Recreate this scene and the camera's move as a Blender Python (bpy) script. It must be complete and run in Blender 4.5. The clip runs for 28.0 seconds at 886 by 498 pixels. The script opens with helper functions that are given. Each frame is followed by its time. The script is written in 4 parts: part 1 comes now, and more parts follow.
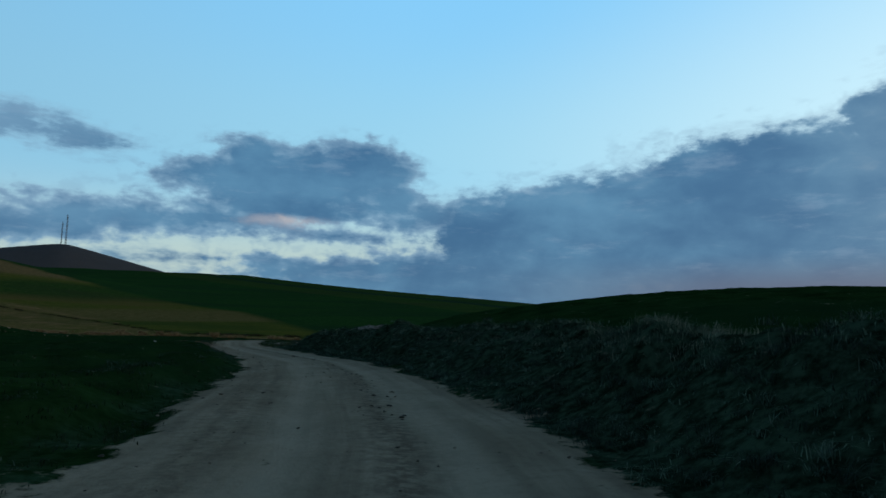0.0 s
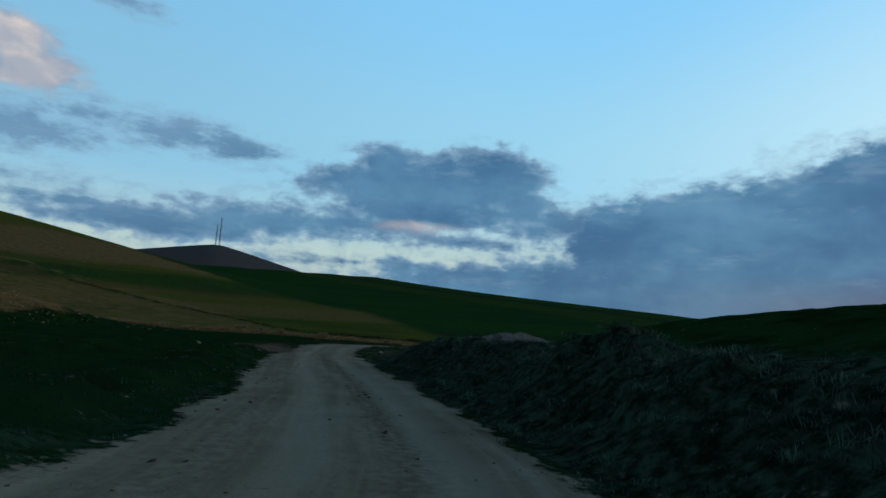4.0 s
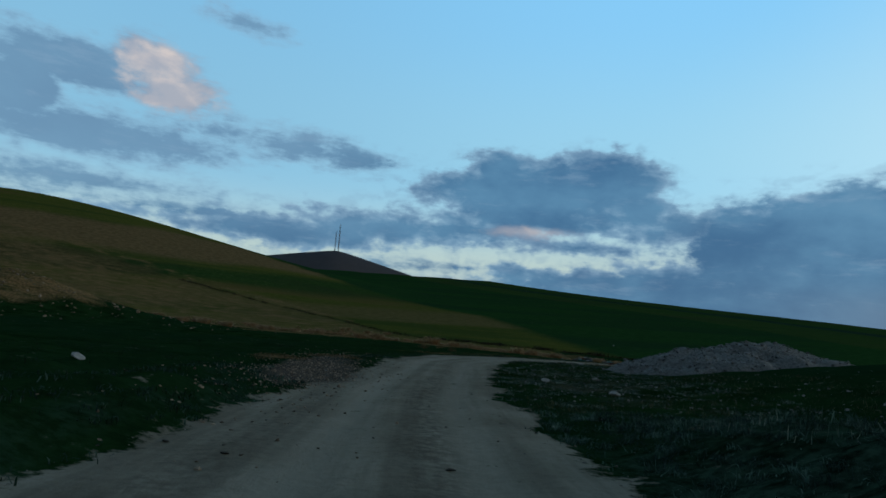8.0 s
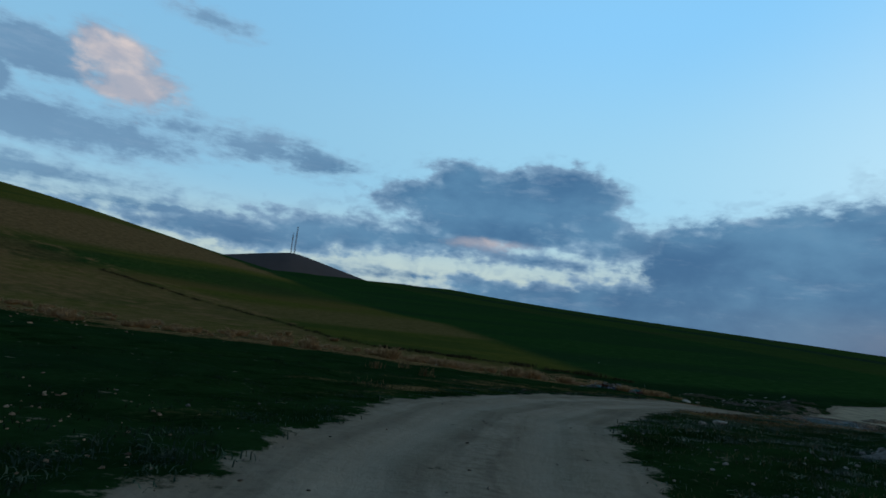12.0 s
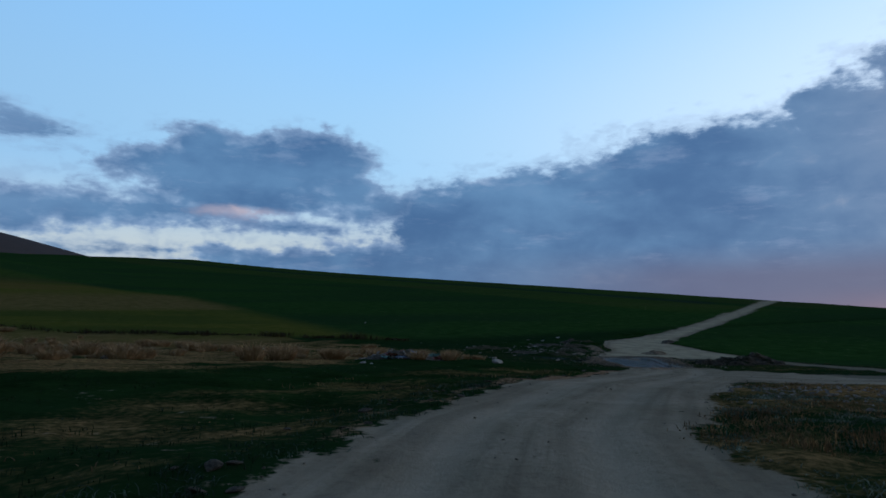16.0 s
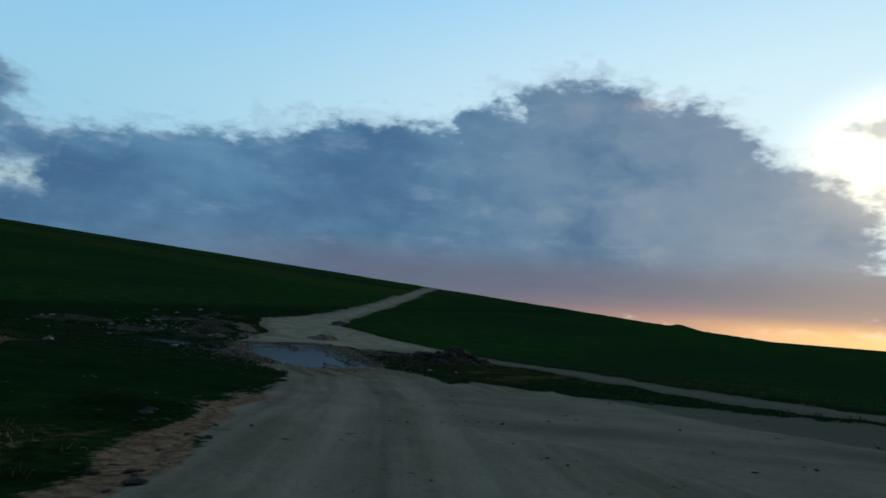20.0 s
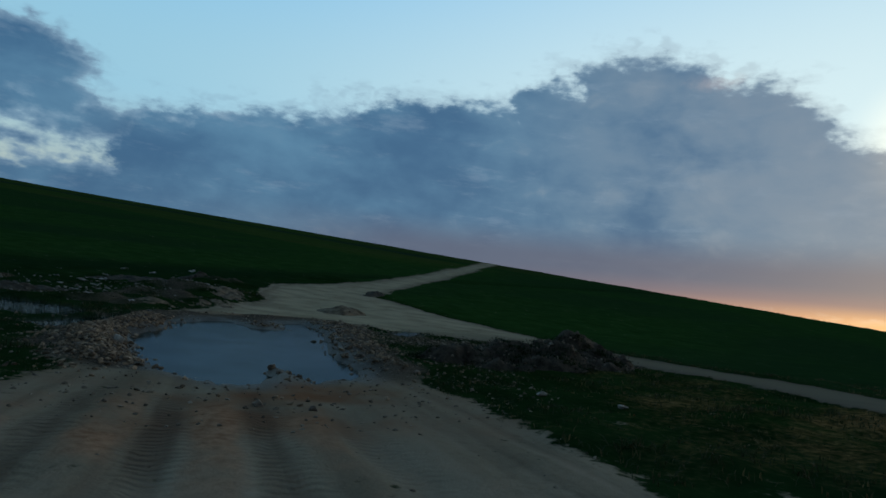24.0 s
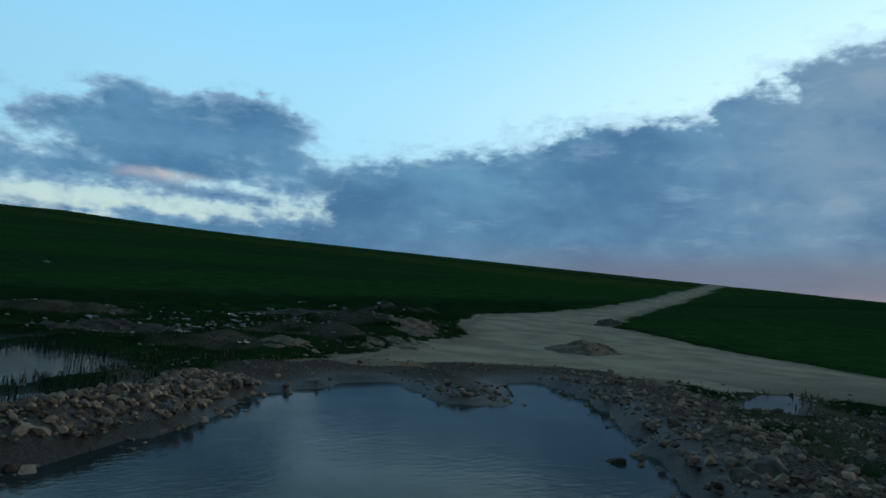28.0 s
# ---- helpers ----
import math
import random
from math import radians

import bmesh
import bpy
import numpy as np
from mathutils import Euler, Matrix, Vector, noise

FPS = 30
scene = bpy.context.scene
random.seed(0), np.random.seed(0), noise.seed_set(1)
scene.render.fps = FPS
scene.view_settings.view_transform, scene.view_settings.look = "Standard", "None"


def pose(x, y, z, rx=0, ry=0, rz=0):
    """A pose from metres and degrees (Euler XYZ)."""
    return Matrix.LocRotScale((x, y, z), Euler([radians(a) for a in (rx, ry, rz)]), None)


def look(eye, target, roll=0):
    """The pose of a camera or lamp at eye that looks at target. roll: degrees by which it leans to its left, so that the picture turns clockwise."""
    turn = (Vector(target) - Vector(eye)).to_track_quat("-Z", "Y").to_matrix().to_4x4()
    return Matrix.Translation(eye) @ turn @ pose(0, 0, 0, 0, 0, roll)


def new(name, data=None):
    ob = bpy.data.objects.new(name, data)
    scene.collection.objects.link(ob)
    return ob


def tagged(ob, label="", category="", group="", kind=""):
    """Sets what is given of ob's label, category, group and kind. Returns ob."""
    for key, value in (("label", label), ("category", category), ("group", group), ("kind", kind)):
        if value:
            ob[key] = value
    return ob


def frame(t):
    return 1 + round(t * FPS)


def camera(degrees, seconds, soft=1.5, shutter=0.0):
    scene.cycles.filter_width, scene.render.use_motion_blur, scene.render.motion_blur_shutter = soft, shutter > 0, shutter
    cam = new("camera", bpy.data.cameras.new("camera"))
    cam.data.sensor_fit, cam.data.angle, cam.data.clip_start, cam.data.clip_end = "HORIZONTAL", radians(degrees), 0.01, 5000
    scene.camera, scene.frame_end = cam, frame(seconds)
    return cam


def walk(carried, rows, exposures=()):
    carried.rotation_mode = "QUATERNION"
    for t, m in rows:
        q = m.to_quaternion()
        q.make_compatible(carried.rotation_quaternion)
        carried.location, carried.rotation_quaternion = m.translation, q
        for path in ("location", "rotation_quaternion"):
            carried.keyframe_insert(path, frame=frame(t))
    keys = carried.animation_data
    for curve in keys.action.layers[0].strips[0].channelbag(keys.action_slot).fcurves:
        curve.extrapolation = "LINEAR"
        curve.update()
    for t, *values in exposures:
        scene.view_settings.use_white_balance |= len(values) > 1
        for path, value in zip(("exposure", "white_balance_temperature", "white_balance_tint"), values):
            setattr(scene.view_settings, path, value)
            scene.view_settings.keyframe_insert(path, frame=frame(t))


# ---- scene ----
# ------------------------------------------------------------------ camera
EXPOSURES = [(0, 0.08, 6380, 5), (8, 0.06, 6400, 6), (11.5, 0.08, 6420, 8), (14, 0.05, 6350, 15), (15, 0.07, 6300, 16), (16, 0.1, 6250, 22), (17.2, 0.15, 6350, 13), (19.2, 0.08, 6550, 9), (20, -0.04, 6450, 8), (21, -0.1, 6380, 7), (23.8, -0.12, 6600, 7), (25, 0.06, 6700, 8), (26.2, 0.1, 6550, 7), (26.9, 0.4, 6600, 7), (27.5, 0.36, 6550, 6), (28, 0.25, 6400, 4)]
cam = camera(69.69, 28.0, soft=1.6)
walk(cam, [
    (0, pose(-0.00, 0.00, 1.301, 97.36, -0.88, -26.66)),
    (0.5, pose(1.00, 2.41, 1.364, 97.52, -0.14, -24.52)),
    (1, pose(1.82, 4.64, 1.390, 97.57, -0.87, -22.64)),
    (1.5, pose(2.55, 6.53, 1.430, 98.57, -1.98, -21.99)),
    (2, pose(3.27, 8.83, 1.442, 97.83, -2.29, -20.82)),
    (2.5, pose(4.01, 11.28, 1.465, 98.07, -2.58, -18.95)),
    (3, pose(4.63, 13.68, 1.457, 97.75, -2.55, -17.50)),
    (3.5, pose(5.18, 15.91, 1.442, 97.77, -3.16, -16.34)),
    (5.5, pose(7.03, 24.80, 1.339, 96.84, -5.74, -11.51)),
    (6, pose(7.34, 27.99, 1.269, 96.96, -7.83, -9.86)),
    (6.5, pose(7.61, 31.28, 1.225, 97.58, -7.01, -8.44)),
    (7, pose(7.90, 34.43, 1.194, 97.59, -5.93, -6.92)),
    (7.5, pose(7.95, 37.52, 1.172, 97.33, -5.25, -5.76)),
    (8, pose(8.10, 40.76, 1.182, 97.42, -4.38, -5.22)),
    (8.5, pose(8.21, 43.81, 1.174, 97.43, -3.81, -5.08)),
    (9, pose(8.36, 46.76, 1.150, 97.29, -3.12, -5.11)),
    (9.5, pose(8.51, 49.61, 1.121, 97.31, -2.69, -5.53)),
    (10, pose(8.69, 52.45, 1.113, 97.02, -3.01, -5.98)),
    (10.5, pose(8.90, 55.02, 1.083, 96.57, -5.06, -6.18)),
    (11, pose(9.06, 57.52, 1.109, 97.92, -7.31, -6.95)),
    (11.5, pose(9.24, 59.90, 1.113, 98.61, -7.52, -7.89)),
    (13.5, pose(10.90, 68.89, 1.198, 97.19, -0.93, -14.50)),
    (14, pose(11.51, 70.93, 1.178, 96.48, -1.37, -16.85)),
    (14.5, pose(12.21, 73.06, 1.179, 96.51, -0.79, -19.92)),
    (15, pose(13.06, 75.17, 1.177, 96.69, -1.68, -23.32)),
    (15.5, pose(14.00, 77.04, 1.162, 96.46, -0.80, -26.84)),
    (16, pose(15.19, 79.03, 1.122, 96.59, -0.29, -30.50)),
    (16.5, pose(16.49, 80.93, 1.108, 96.93, -0.23, -34.47)),
    (17, pose(17.81, 82.76, 1.096, 96.75, -0.80, -38.56)),
    (17.5, pose(19.42, 84.59, 1.071, 96.77, -1.98, -42.91)),
    (18, pose(21.12, 86.28, 1.006, 96.58, -2.24, -46.76)),
    (18.5, pose(23.00, 87.86, 0.996, 96.85, -1.69, -50.48)),
    (19, pose(25.07, 89.50, 0.954, 97.47, -2.81, -53.86)),
    (19.5, pose(27.14, 90.98, 0.900, 97.15, -4.24, -57.20)),
    (20, pose(29.21, 92.30, 0.815, 95.69, -4.50, -59.79)),
    (20.5, pose(31.14, 93.46, 0.689, 94.25, -3.73, -62.18)),
    (21, pose(33.44, 94.72, 0.508, 93.25, -1.74, -62.27)),
    (21.5, pose(35.56, 96.07, 0.309, 92.88, -1.03, -61.25)),
    (23.5, pose(42.71, 101.31, -0.075, 94.96, -5.94, -56.62)),
    (24, pose(44.51, 102.74, -0.229, 93.52, -5.73, -54.91)),
    (24.5, pose(46.18, 104.18, -0.336, 94.06, -3.54, -51.62)),
    (25, pose(47.58, 105.60, -0.358, 96.76, -1.68, -48.60)),
    (25.5, pose(48.78, 106.86, -0.416, 96.23, 1.28, -45.10)),
    (26, pose(49.69, 108.12, -0.496, 94.87, -1.12, -42.58)),
    (26.5, pose(50.46, 109.18, -0.618, 92.84, -1.73, -40.15)),
    (27, pose(51.11, 110.24, -0.714, 91.92, -2.79, -38.47)),
    (27.5, pose(51.76, 111.23, -0.760, 93.28, -2.16, -37.15)),
    (28, pose(52.39, 112.19, -0.794, 95.06, -3.26, -37.01)),
], EXPOSURES)


# ------------------------------------------------------------------ node helpers
class N:
    """A number in a node tree, with arithmetic that adds Math nodes."""

    def __init__(self, tree, out):
        self.tree, self.out = tree, out

    def op(self, name, *others, clamp=False):
        node = self.tree.nodes.new("ShaderNodeMath")
        node.operation, node.use_clamp = name, clamp
        for slot, v in zip(node.inputs, (self, *others)):
            if isinstance(v, N):
                self.tree.links.new(v.out, slot)
            else:
                slot.default_value = v
        return N(self.tree, node.outputs[0])

    def __add__(self, o): return self.op("ADD", o)
    def __radd__(self, o): return self.op("ADD", o)
    def __sub__(self, o): return self.op("SUBTRACT", o)
    def __rsub__(self, o): return (self * -1.0) + o
    def __mul__(self, o): return self.op("MULTIPLY", o)
    def __rmul__(self, o): return self.op("MULTIPLY", o)
    def __truediv__(self, o): return self.op("DIVIDE", o)
    def maximum(self, o): return self.op("MAXIMUM", o)
    def minimum(self, o): return self.op("MINIMUM", o)

    def ramp(self, a, b):
        """0 at a, 1 at b, smooth between."""
        node = self.tree.nodes.new("ShaderNodeMapRange")
        node.interpolation_type = "SMOOTHSTEP"
        self.tree.links.new(self.out, node.inputs[0])
        flip = a > b
        node.inputs[1].default_value, node.inputs[2].default_value = (b, a) if flip else (a, b)
        node.inputs[3].default_value, node.inputs[4].default_value = (1, 0) if flip else (0, 1)
        return N(self.tree, node.outputs[0])


def mix(tree, fac, a, b, kind="MIX"):
    node = tree.nodes.new("ShaderNodeMix")
    node.data_type, node.blend_type = "RGBA", kind
    for slot, v in ((node.inputs[0], fac), (node.inputs[6], a), (node.inputs[7], b)):
        if isinstance(v, N):
            tree.links.new(v.out, slot)
        elif isinstance(v, bpy.types.NodeSocket):
            tree.links.new(v, slot)
        elif isinstance(v, (int, float)):
            slot.default_value = v
        else:
            slot.default_value = (*v, 1)
    return node.outputs[2]


def noise_tex(tree, vector, scale, detail=4, rough=0.55, distort=0.0):
    node = tree.nodes.new("ShaderNodeTexNoise")
    tree.links.new(vector, node.inputs["Vector"])
    node.inputs["Scale"].default_value, node.inputs["Detail"].default_value = scale, detail
    node.inputs["Roughness"].default_value, node.inputs["Distortion"].default_value = rough, distort
    return N(tree, node.outputs["Fac"])


def scaled(tree, vector, sx, sy, sz, move=(0, 0, 0)):
    node = tree.nodes.new("ShaderNodeMapping")
    node.inputs["Scale"].default_value, node.inputs["Location"].default_value = (sx, sy, sz), move
    tree.links.new(vector, node.inputs["Vector"])
    return node.outputs[0]


# ------------------------------------------------------------------ sky and sun
SUN_AZ, SUN_EL = 97.0, 9.0
world = bpy.data.worlds.new("dusk_sky")
scene.world = world
world.use_nodes = True
wt = world.node_tree
wt.nodes.clear()
coords = wt.nodes.new("ShaderNodeTexCoord").outputs["Generated"]
split = wt.nodes.new("ShaderNodeSeparateXYZ")
wt.links.new(coords, split.inputs[0])
dx, dy, dz = (N(wt, o) for o in split.outputs)
az0 = dx.op("ARCTAN2", dy) * 57.2958
el0 = dz.op("ARCSINE") * 57.2958
# clouds: soft ovals in azimuth and elevation, torn by noise
wob_a = noise_tex(wt, scaled(wt, coords, 1, 1, 1.8), 7.0, 8, 0.6)
wob = noise_tex(wt, scaled(wt, coords, 1, 1, 4.0, (3, 1, 7)), 8.0, 9, 0.6)
puff = noise_tex(wt, scaled(wt, coords, 1, 1, 2.0, (1, 8, 3)), 30.0, 7, 0.6)
streak = noise_tex(wt, scaled(wt, coords, 1, 1, 5.0, (9, 4, 2)), 9.0, 9, 0.66)
fleck = noise_tex(wt, scaled(wt, coords, 1, 1, 1.7, (4, 2, 6)), 34.0, 2, 0.5, 0.3)
billow = noise_tex(wt, scaled(wt, coords, 1, 1, 1.5, (7, 3, 5)), 15.0, 6, 0.5, 0.3)
az = az0 + (wob_a - 0.5) * 13.0
el = el0 + (wob - 0.5) * 3.4
az_calm = az0 + (wob_a - 0.5) * 5.0
el_calm = el0 + (wob - 0.5) * 1.5


def heap(ovals, a0=az, e0=el):
    """Ovals of azimuth, elevation and half sizes melted into one mass, in degrees inside its edge."""
    out = None
    for a, e, ra, re in ovals:
        u, v = (a0 - a) / ra, (e0 - e) / re
        n = (1.0 - (u * u + v * v).op("SQRT")) * min(re, 5.0)
        out = n if out is None else out.op("SMOOTH_MAX", n, 0.6)
    return out


torn = (wob_a - 0.5) * 3.6 + (puff - 0.5) * 2.6
wisp = (streak - 0.5) * 7.0 + (puff - 0.5) * 1.6
crumb = (fleck - 0.5) * 5.0 + (puff - 0.5) * 2.2
middle = heap([(11.5, 12.6, 9, 3.3), (18.5, 14.0, 6.0, 2.9), (9.5, 14.6, 4, 2.0), (5.2, 12.9, 4.2, 1.2), (21.5, 11.6, 3.5, 2.2), (12, 10.4, 12, 1.6),
               (0, 8.8, 10, 1.5), (-11, 7.6, 12, 1.5), (7, 9.2, 8, 1.3), (-22, 7.6, 10, 0.7), (17.5, 8.2, 5.0, 0.7), (24, 9.7, 4.5, 1.0), (25, 6.4, 4, 0.9), (-6, 9.8, 5, 0.4),
               (25.5, 10.3, 5, 1.5), (31, 9.4, 5.5, 2.6), (27, 5.6, 10, 1.3), (15, 5.4, 8, 1.1), (36, 11, 5, 2.4)], az_calm, el_calm)
bank = heap([(45, 8.7, 18, 6.2), (56, 10.5, 18, 6.6), (71, 14, 10, 7.7), (63.5, 15.2, 6, 3.6), (79, 11.5, 10, 8.0), (86, 8, 9, 6.4), (55, 3, 45, 3.8), (25, 4.4, 24, 2.3), (32.5, 8.6, 7.5, 3.0), (72, 6, 22, 4.5), (41, 5.5, 13, 3.6), (32, 6.2, 6, 2.2), (93, 3.4, 14, 2.6), (83, 2.4, 16, 2.8)])
upper = heap([(-28, 18.3, 7.5, 1.9), (-21.4, 19.6, 3.2, 1.8), (-19.4, 18.0, 3.0, 1.9), (-27, 13.4, 9, 1.9), (-20.5, 13.6, 6, 1.1), (-9.5, 14.9, 6.0, 1.3), (-4.6, 14.5, 3.6, 0.9), (-14, 15.6, 6, 0.8),
              (-26, 9.8, 8, 0.9), (-19, 8.5, 8, 0.6), (-14.5, 24.3, 2.4, 0.6), (-31, 15.8, 3, 3.0), (-40, 16, 8, 3), (2, 5.7, 4, 0.35)], az_calm, el_calm)
sunward = heap([(96, 16.2, 3.0, 0.9), (96, 11.0, 3.0, 1.1), (96.5, 8.2, 6.5, 0.9), (94, 4.4, 10, 1.2)], az_calm, el_calm)
mid_v = middle + 0.12 + torn * 0.42 + crumb * 0.28 + wisp * 0.1
bank_v = bank + torn * 0.55 + crumb * 0.2 + wisp * 0.08
up_v = upper + 0.5 + torn * 0.4 + crumb * 0.22 + wisp * 0.4
sun_v = sunward + torn * 0.3 + crumb * 0.35
cover_mid = mid_v.ramp(-0.25, 0.55)
cover_bank = bank_v.ramp(-0.3, 1.0)
cover_up = up_v.ramp(-0.45, 1.25)
cover_sun = sun_v.ramp(-0.3, 0.7) * 0.85
# broken shreds along the tops of the masses, and thin veil round them
shreds = (middle.maximum(bank) + 0.9 + (fleck - 0.5) * 9.0 + (puff - 0.5) * 4.0).ramp(0.0, 2.2) * middle.maximum(bank).ramp(-1.5, -0.2) * 0.36
thin = (middle.maximum(bank).maximum(upper) + 1.1 + wisp * 0.6 + torn * 0.4).ramp(0.5, 2.0) * 0.3
cover = cover_mid.maximum(cover_bank).maximum(cover_up * 0.9).maximum(cover_sun).maximum(thin).maximum(shreds)
# clear air: blue overhead, pale at the rim, bright towards the hidden sun
near_sun = (((az0 - 92.0) / 75.0) * ((az0 - 92.0) / 75.0) + ((el0 - 12.0) / 30.0) * ((el0 - 12.0) / 30.0)).op("SQRT").ramp(1.0, 0.1)
close_sun = (((az0 - 96.5) / 11.0) * ((az0 - 96.5) / 11.0) + ((el0 - 13.5) / 7.5) * ((el0 - 13.5) / 7.5)).op("SQRT").ramp(1.0, 0.2)
away = (az0 - 40.0).op("ABSOLUTE").ramp(65.0, 150.0)
air = mix(wt, el0.ramp(4.5, 14), (0.50, 0.60, 0.57), (0.34, 0.64, 0.84))
air = mix(wt, el0.ramp(15, 30), air, (0.25, 0.59, 0.93))
air = mix(wt, az0.ramp(28, -25) * el0.ramp(6, 14) * 0.6, air, (0.20, 0.43, 0.64))
air = mix(wt, near_sun * 0.9, air, (0.78, 0.97, 1.04))
air = mix(wt, el0.ramp(28, 60), air, (0.055, 0.075, 0.11))
air = mix(wt, away * 0.85, air, (0.06, 0.07, 0.10))
air = mix(wt, close_sun, air, (1.5, 1.42, 1.15))
# cloud colour: slate blue, lighter where thin, mauve low down, warm near the sun
body_n = noise_tex(wt, scaled(wt, coords, 1, 1, 2.2, (5, 5, 1)), 4.2, 7, 0.56)
deep = mid_v.maximum(bank_v).maximum(up_v)
lump = body_n * 0.72 + billow * 0.28
cloud = mix(wt, lump.ramp(0.32, 0.68), (0.040, 0.125, 0.262), (0.100, 0.240, 0.40))
cloud = mix(wt, az0.ramp(45, 80) * lump.ramp(0.32, 0.68) * 0.85, cloud, (0.135, 0.215, 0.325))
cloud = mix(wt, billow.ramp(0.56, 0.74) * lump.ramp(0.45, 0.6) * az0.ramp(30, 60) * 0.5, cloud, (0.24, 0.32, 0.42))
cloud = mix(wt, az0.ramp(5, -12) * el0.ramp(6, 12) * 0.6, cloud, (0.19, 0.32, 0.48))
cloud = mix(wt, wisp.ramp(0.2, 1.6) * 0.22, cloud, (0.32, 0.43, 0.58))
cloud = mix(wt, deep.ramp(1.2, 0.1) * 0.5, cloud, (0.34, 0.50, 0.66))
cloud = mix(wt, az0.ramp(58, 78) * el0.ramp(4, 8) * lump.ramp(0.36, 0.62) * 0.6, cloud, (0.19, 0.265, 0.37))
cloud = mix(wt, el0.ramp(7.0, 3.6) * az0.ramp(25, 55) * 0.85, cloud, (0.092, 0.105, 0.185))
cloud = mix(wt, el0.ramp(3.2, 1.0) * az0.ramp(52, 85) * 0.75, cloud, (0.30, 0.19, 0.21))
blush = heap([(-21.0, 19.7, 3.2, 1.8), (-19.2, 17.9, 3.2, 2.0)], az_calm, el_calm)
spark = heap([(12.5, 9.2, 2.6, 0.35), (77, 19.0, 1.8, 0.5)], az_calm, el_calm)
glow = (blush + torn * 0.5 + crumb * 0.4).ramp(-0.6, 1.5).maximum((spark + torn * 0.2 + crumb * 0.12).ramp(-0.4, 0.35) * 0.55)
cloud = mix(wt, glow * 0.85, cloud, mix(wt, billow.ramp(0.35, 0.65), (0.46, 0.42, 0.46), (0.88, 0.68, 0.58)))
cloud = mix(wt, bank_v.ramp(0.8, 0.1) * near_sun * 0.28, cloud, (0.78, 0.82, 0.80))
cloud = mix(wt, close_sun * 0.45, cloud, (0.85, 0.74, 0.58))
painted = mix(wt, cover * 0.97, air, cloud)
painted = mix(wt, el0.ramp(1.9, 0.2) * az0.ramp(60, 90) * 0.95, painted, mix(wt, az0.ramp(75, 96), (0.60, 0.33, 0.24), (1.05, 0.60, 0.26)))
sky = wt.nodes.new("ShaderNodeTexSky")
sky.sky_type, sky.sun_disc = "NISHITA", False
sky.sun_elevation, sky.sun_rotation = radians(SUN_EL), radians(SUN_AZ)
lit = mix(wt, 1.0, mix(wt, 0.96, sky.outputs[0], mix(wt, 1.0, painted, (10, 10, 10), "MULTIPLY")), (1, 1, 1), "MULTIPLY")
back = wt.nodes.new("ShaderNodeBackground")
wt.links.new(lit, back.inputs["Color"])
back.inputs["Strength"].default_value = 0.1
out = wt.nodes.new("ShaderNodeOutputWorld")
wt.links.new(back.outputs[0], out.inputs["Surface"])

sun = bpy.data.lights.new("sun", "SUN")
sun.energy, sun.angle, sun.color = 0.35, radians(20), (1.0, 0.72, 0.48)
sun_ob = new("sun", sun)
s_az, s_el = radians(SUN_AZ), radians(SUN_EL)
sun_ob.matrix_world = look((0, 0, 60), (-60 * math.sin(s_az) * math.cos(s_el), -60 * math.cos(s_az) * math.cos(s_el), 60 - 60 * math.sin(s_el)))


# ------------------------------------------------------------------ the lie of the land
def soft(u, k):
    return k * np.log1p(np.exp(np.clip(u / k, -40, 40)))


def smax(a, b, k):
    return np.maximum(a, b) + k * np.log1p(np.exp(-np.abs(a - b) / k))


def smin(a, b, k):
    return -smax(-a, -b, k)


def step(a, b, x):
    t = np.clip((x - a) / (b - a), 0, 1)
    return t * t * (3 - 2 * t)


def bell(x, y, cx, cy, sx, sy):
    return soft(np.exp(-0.5 * (((x - cx) / sx) ** 2 + ((y - cy) / sy) ** 2)) - 0.15, 0.02) / 0.85


def vnoise(x, y, size, seed=0):
    """Smooth noise from -1 to 1 with the given grain in metres."""
    x, y = x / size + seed * 17.13, y / size + seed * 9.71
    i, j = np.floor(x), np.floor(y)
    u, v = x - i, y - j
    u, v = u * u * (3 - 2 * u), v * v * (3 - 2 * v)

    def lattice(a, b):
        h = np.sin(a * 127.1 + b * 311.7 + seed * 74.7) * 43758.5453
        return (h - np.floor(h)) * 2 - 1
    return (lattice(i, j) * (1 - u) + lattice(i + 1, j) * u) * (1 - v) + (lattice(i, j + 1) * (1 - u) + lattice(i + 1, j + 1) * u) * v


def fnoise(x, y, size, octaves=3, seed=0):
    total, amp = 0.0, 1.0
    for k in range(octaves):
        total = total + amp * vnoise(x, y, size / 2 ** k, seed + k)
        amp *= 0.5
    return total / 1.75


ROUTE = [(-4.0, -12, 0.0), (0, 0, 0.02), (2.55, 6.5, 0.1), (5.18, 15.9, 0.12), (7.03, 24.8, 0.04), (7.9, 34.4, -0.1), (8.21, 43.8, -0.13),
         (8.9, 55, -0.19), (10.9, 68.9, -0.1), (13.1, 75.2, -0.12), (16.5, 80.9, -0.19), (21.1, 86.3, -0.29), (27.1, 91, -0.42),
         (33.4, 94.9, -0.79), (42.7, 101.3, -1.38), (47.6, 105.6, -1.66), (52.4, 112.2, -2.02)]
HILL_ROAD = [(60, 121), (70, 129.8), (79, 138.4), (92, 143.9), (113, 153.6), (130, 162.0), (164, 179.4), (185, 189.8), (203, 199), (240, 214)]
EAST_ROAD = [(79, 136), (75, 126), (71.4, 118), (68.8, 111), (66.4, 105.6), (60, 100.4), (54.2, 95.4), (51.2, 91.5), (49.8, 86), (49, 76), (48, 58)]
